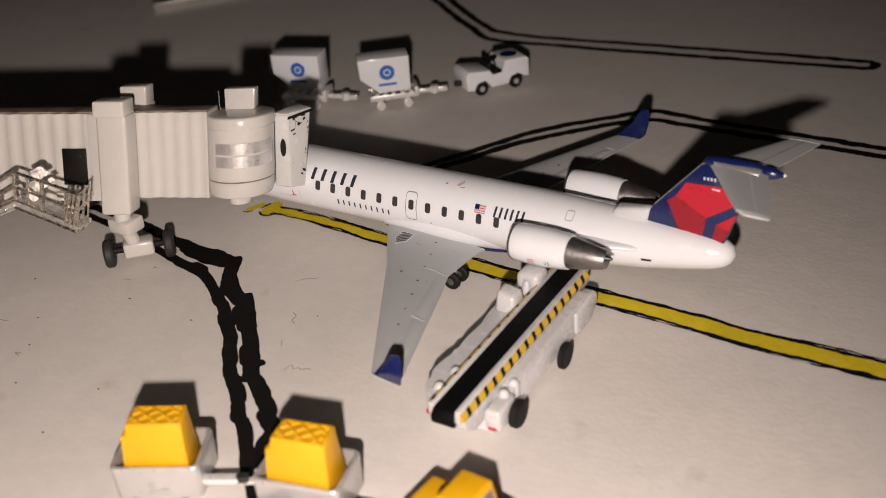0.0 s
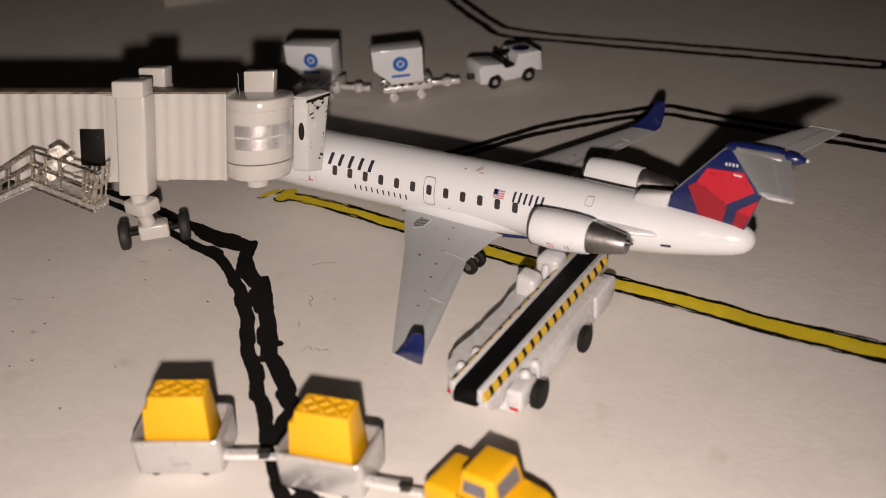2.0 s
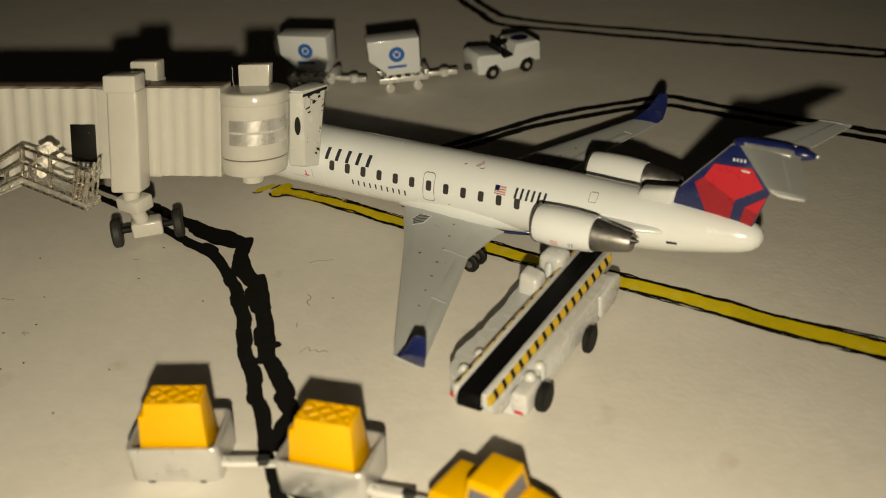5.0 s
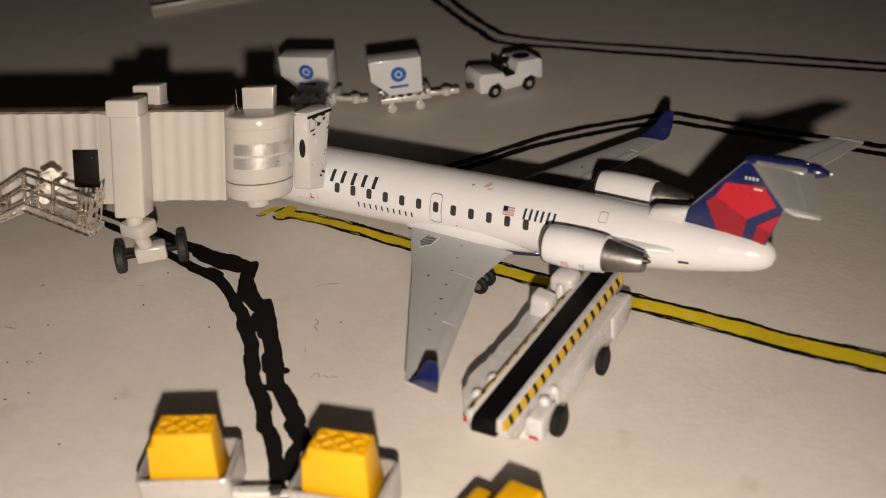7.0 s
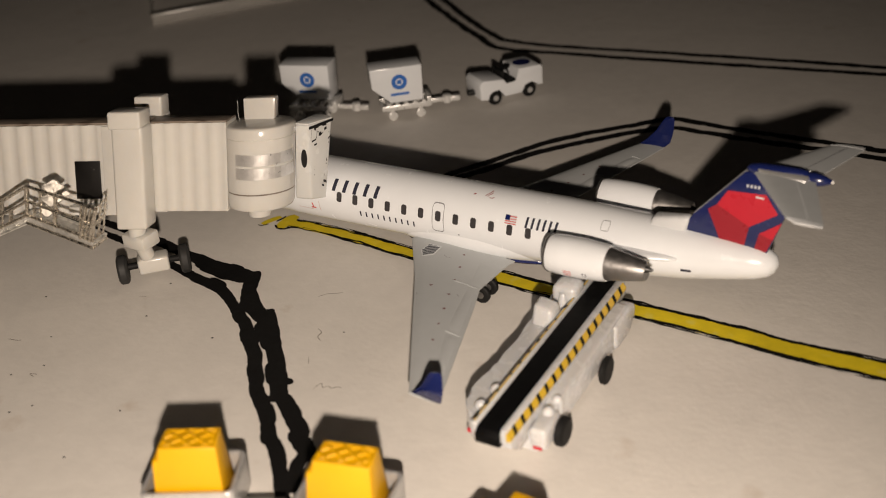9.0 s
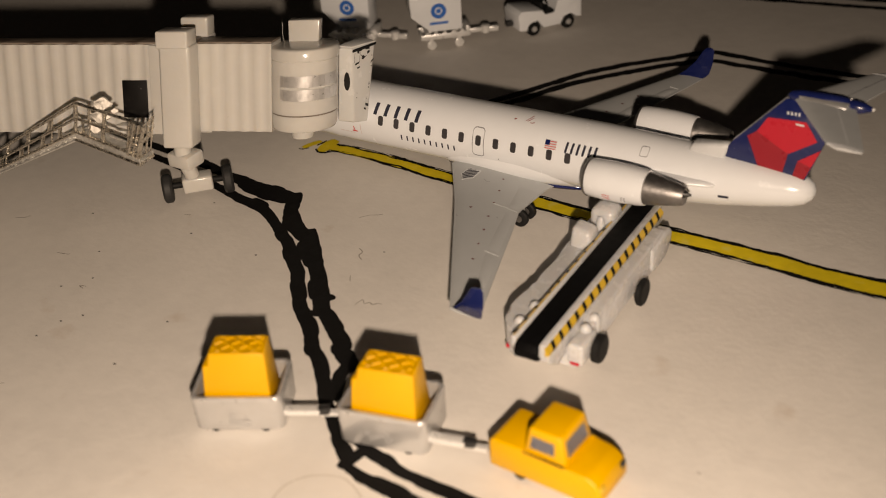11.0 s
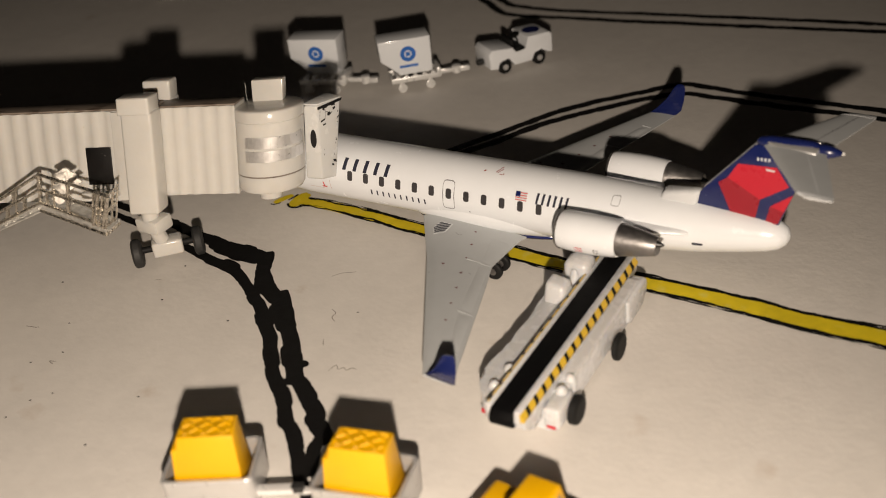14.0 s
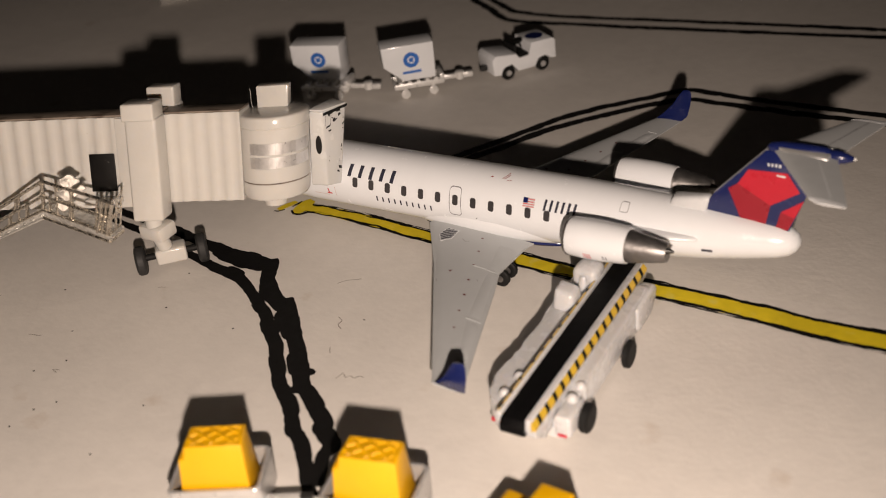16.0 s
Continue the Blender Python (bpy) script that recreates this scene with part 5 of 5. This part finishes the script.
# ---------------------------------------------------------------- container train behind
def container_dolly(at, turn):
    d = thing("container_dolly", "silver metal container dolly with drawbar", "dolly", "container dollies", at, turn)
    fr = bmesh.new()
    for q in (box(-3.3, 3.3, -1.75, -1.35, 1.4, 2.1, 0.1), box(-3.3, 3.3, 1.35, 1.75, 1.4, 2.1, 0.1), box(-3.3, -2.9, -1.6, 1.6, 1.4, 2.0, 0.1), box(2.9, 3.5, -1.6, 1.6, 1.4, 2.7, 0.12)):
        merge(fr, q)
    for k in range(5):
        merge(fr, tube((-2.4 + 1.2 * k, -1.6, 2.1), (-2.4 + 1.2 * k, 1.6, 2.1), 0.3, seg=10))
    part("frame", fr, ALLOY, d, "silver roller frame")
    part("drawbar", joined(box(3.4, 5.4, -0.35, 0.35, 1.2, 1.8, 0.12), turned((5.8, 0, 0.9), (0, 0, 1), [(0, 0.4), (0.1, 0.6), (1.1, 0.6), (1.2, 0.4)], 14), box(6.3, 7.6, -0.45, 0.45, 1.1, 1.8, 0.12)), ALLOY, d, "silver drawbar with eye")
    for x in (-1.9, 1.9):
        for y in (-1.4, 1.4):
            part("castor", joined(tube((x, y, 0.6), (x, y, 1.5), 0.4), turned((x, y - 0.3, 0.62), (0, 1, 0), [(0, 0.5), (0.05, 0.62), (0.55, 0.62), (0.6, 0.5)], 16)), ALLOY, d, "silver castor")
    return d


def cargo_container(at, turn):
    c = thing("cargo_container", "white cargo container with cut corner and blue round mark", "cargo container", "cargo containers", at, turn)
    part("shell", prism([(-3.5, 7.35), (3.5, 7.35), (3.4, 2.45), (-0.9, 2.45), (-3.4, 4.7)], -1.75, 1.75, "y", 0.12), WHITE, c, "white container shell", 40)
    y = -1.77
    b = bmesh.new()
    n = 24
    ring = [[b.verts.new((0.35 + r * math.cos(2 * math.pi * i / n), y, 5.3 + r * math.sin(2 * math.pi * i / n))) for i in range(n)] for r in (1.05, 0.5)]
    for i in range(n):
        b.faces.new((ring[0][i], ring[0][(i + 1) % n], ring[1][(i + 1) % n], ring[1][i]))
    b.faces.new([b.verts.new((0.35 + dx, y - 0.01, 5.3 + dz)) for dx, dz in ((-0.3, -0.3), (0.3, -0.3), (0.3, 0.3), (-0.3, 0.3))])
    part("round_mark", b, BLUE_PRINT, c, "plain blue ring mark", 0)
    b = bmesh.new()
    b.faces.new([b.verts.new((0.3 + dx, y, 3.45 + dz)) for dx, dz in ((-1.25, 0), (1.25, 0), (1.25, 0.35), (-1.25, 0.35))])
    part("name_bar", b, BLUE_PRINT, c, "blue bar", 0)
    return c


for at, turn, slip in (((-43.5, 29.4, 0), 16.0, (1.4, -1.1)), ((-31.4, 32.3, 0), 40.0, (0.9, 0.5))):
    container_dolly((at[0] + slip[0], at[1] + slip[1], 0), turn)
    cargo_container(at, turn)


def baggage_tug(at, turn):
    t = thing("baggage_tug", "white plastic airport tow tractor with dark seat and blue roof patch", "tow tractor", at=at, turn=turn)
    side = [(-4.8, 1.0), (-3.6, 0.8), (-3.4, 1.7), (-2.0, 2.2), (-1.2, 0.8), (1.6, 0.8), (1.9, 1.9), (3.1, 2.2), (3.9, 1.4), (4.8, 1.3), (4.8, 3.9), (4.4, 4.2), (1.0, 4.3), (0.7, 2.6), (-0.9, 2.5), (-1.2, 3.3), (-4.4, 3.7), (-4.9, 3.2)]
    body = part("body", prism(side, -2.2, 2.2, "y", 0.12), WHITE, t, "white tractor body", 40)
    part("seat_well", joined(box(-0.9, 0.75, -1.9, 1.9, 2.2, 3.0, 0.15), box(-1.2, -0.7, -1.5, 1.5, 2.6, 4.2, 0.2)), RUBBER, t, "black seat")
    part("steering_column", joined(tube((0.9, 0.2, 2.8), (0.3, 0.2, 4.0), 0.15), turned((0.3, 0.2, 4.0), (-0.4, 0, 1), [(0, 0.7), (0.15, 0.75), (0.25, 0.6)], 16)), RUBBER, t, "black steering wheel")
    part("roof_patch", prism([(2.7 + 1.25 * math.cos(radians(20 * k)), 1.15 * math.sin(radians(20 * k))) for k in range(18)], 4.2, 4.3, "z"), NAVY, body, "navy patch on the hood")
    part("tow_hook", box(-5.8, -4.7, -0.4, 0.4, 1.3, 2.0, 0.15), DARK_METAL, t, "dark tow hook")
    for x in (-2.65, 2.65):
        for y in (-2.0, 2.0):
            wheel(t, (x, y, 0.95), (0, 1, 0), 1.0, 0.7, "wheel", RUBBER, SILVER)
    return t


baggage_tug((-20.6, 43.3, 0), 55.0)


# ---------------------------------------------------------------- clear plastic lid far behind
def plastic_lid():
    c = thing("plastic_lid", "clear plastic lid lying on the paper", "plastic lid")
    part("rim", joined(hexa([(-95, 53, 0), (-70, 85, 0), (-70.8, 85.6, 0), (-95.8, 53.6, 0), (-95, 53, 2), (-70, 85, 2), (-70.8, 85.6, 2), (-95.8, 53.6, 2)], 0.2),
                       hexa([(-95, 53, 0), (-95.8, 53.6, 0), (-118, 78, 0), (-117.2, 77.4, 0), (-95, 53, 2), (-95.8, 53.6, 2), (-118, 78, 2), (-117.2, 77.4, 2)], 0.2)), CLEAR, c, "clear moulded rim")
    return c


plastic_lid()
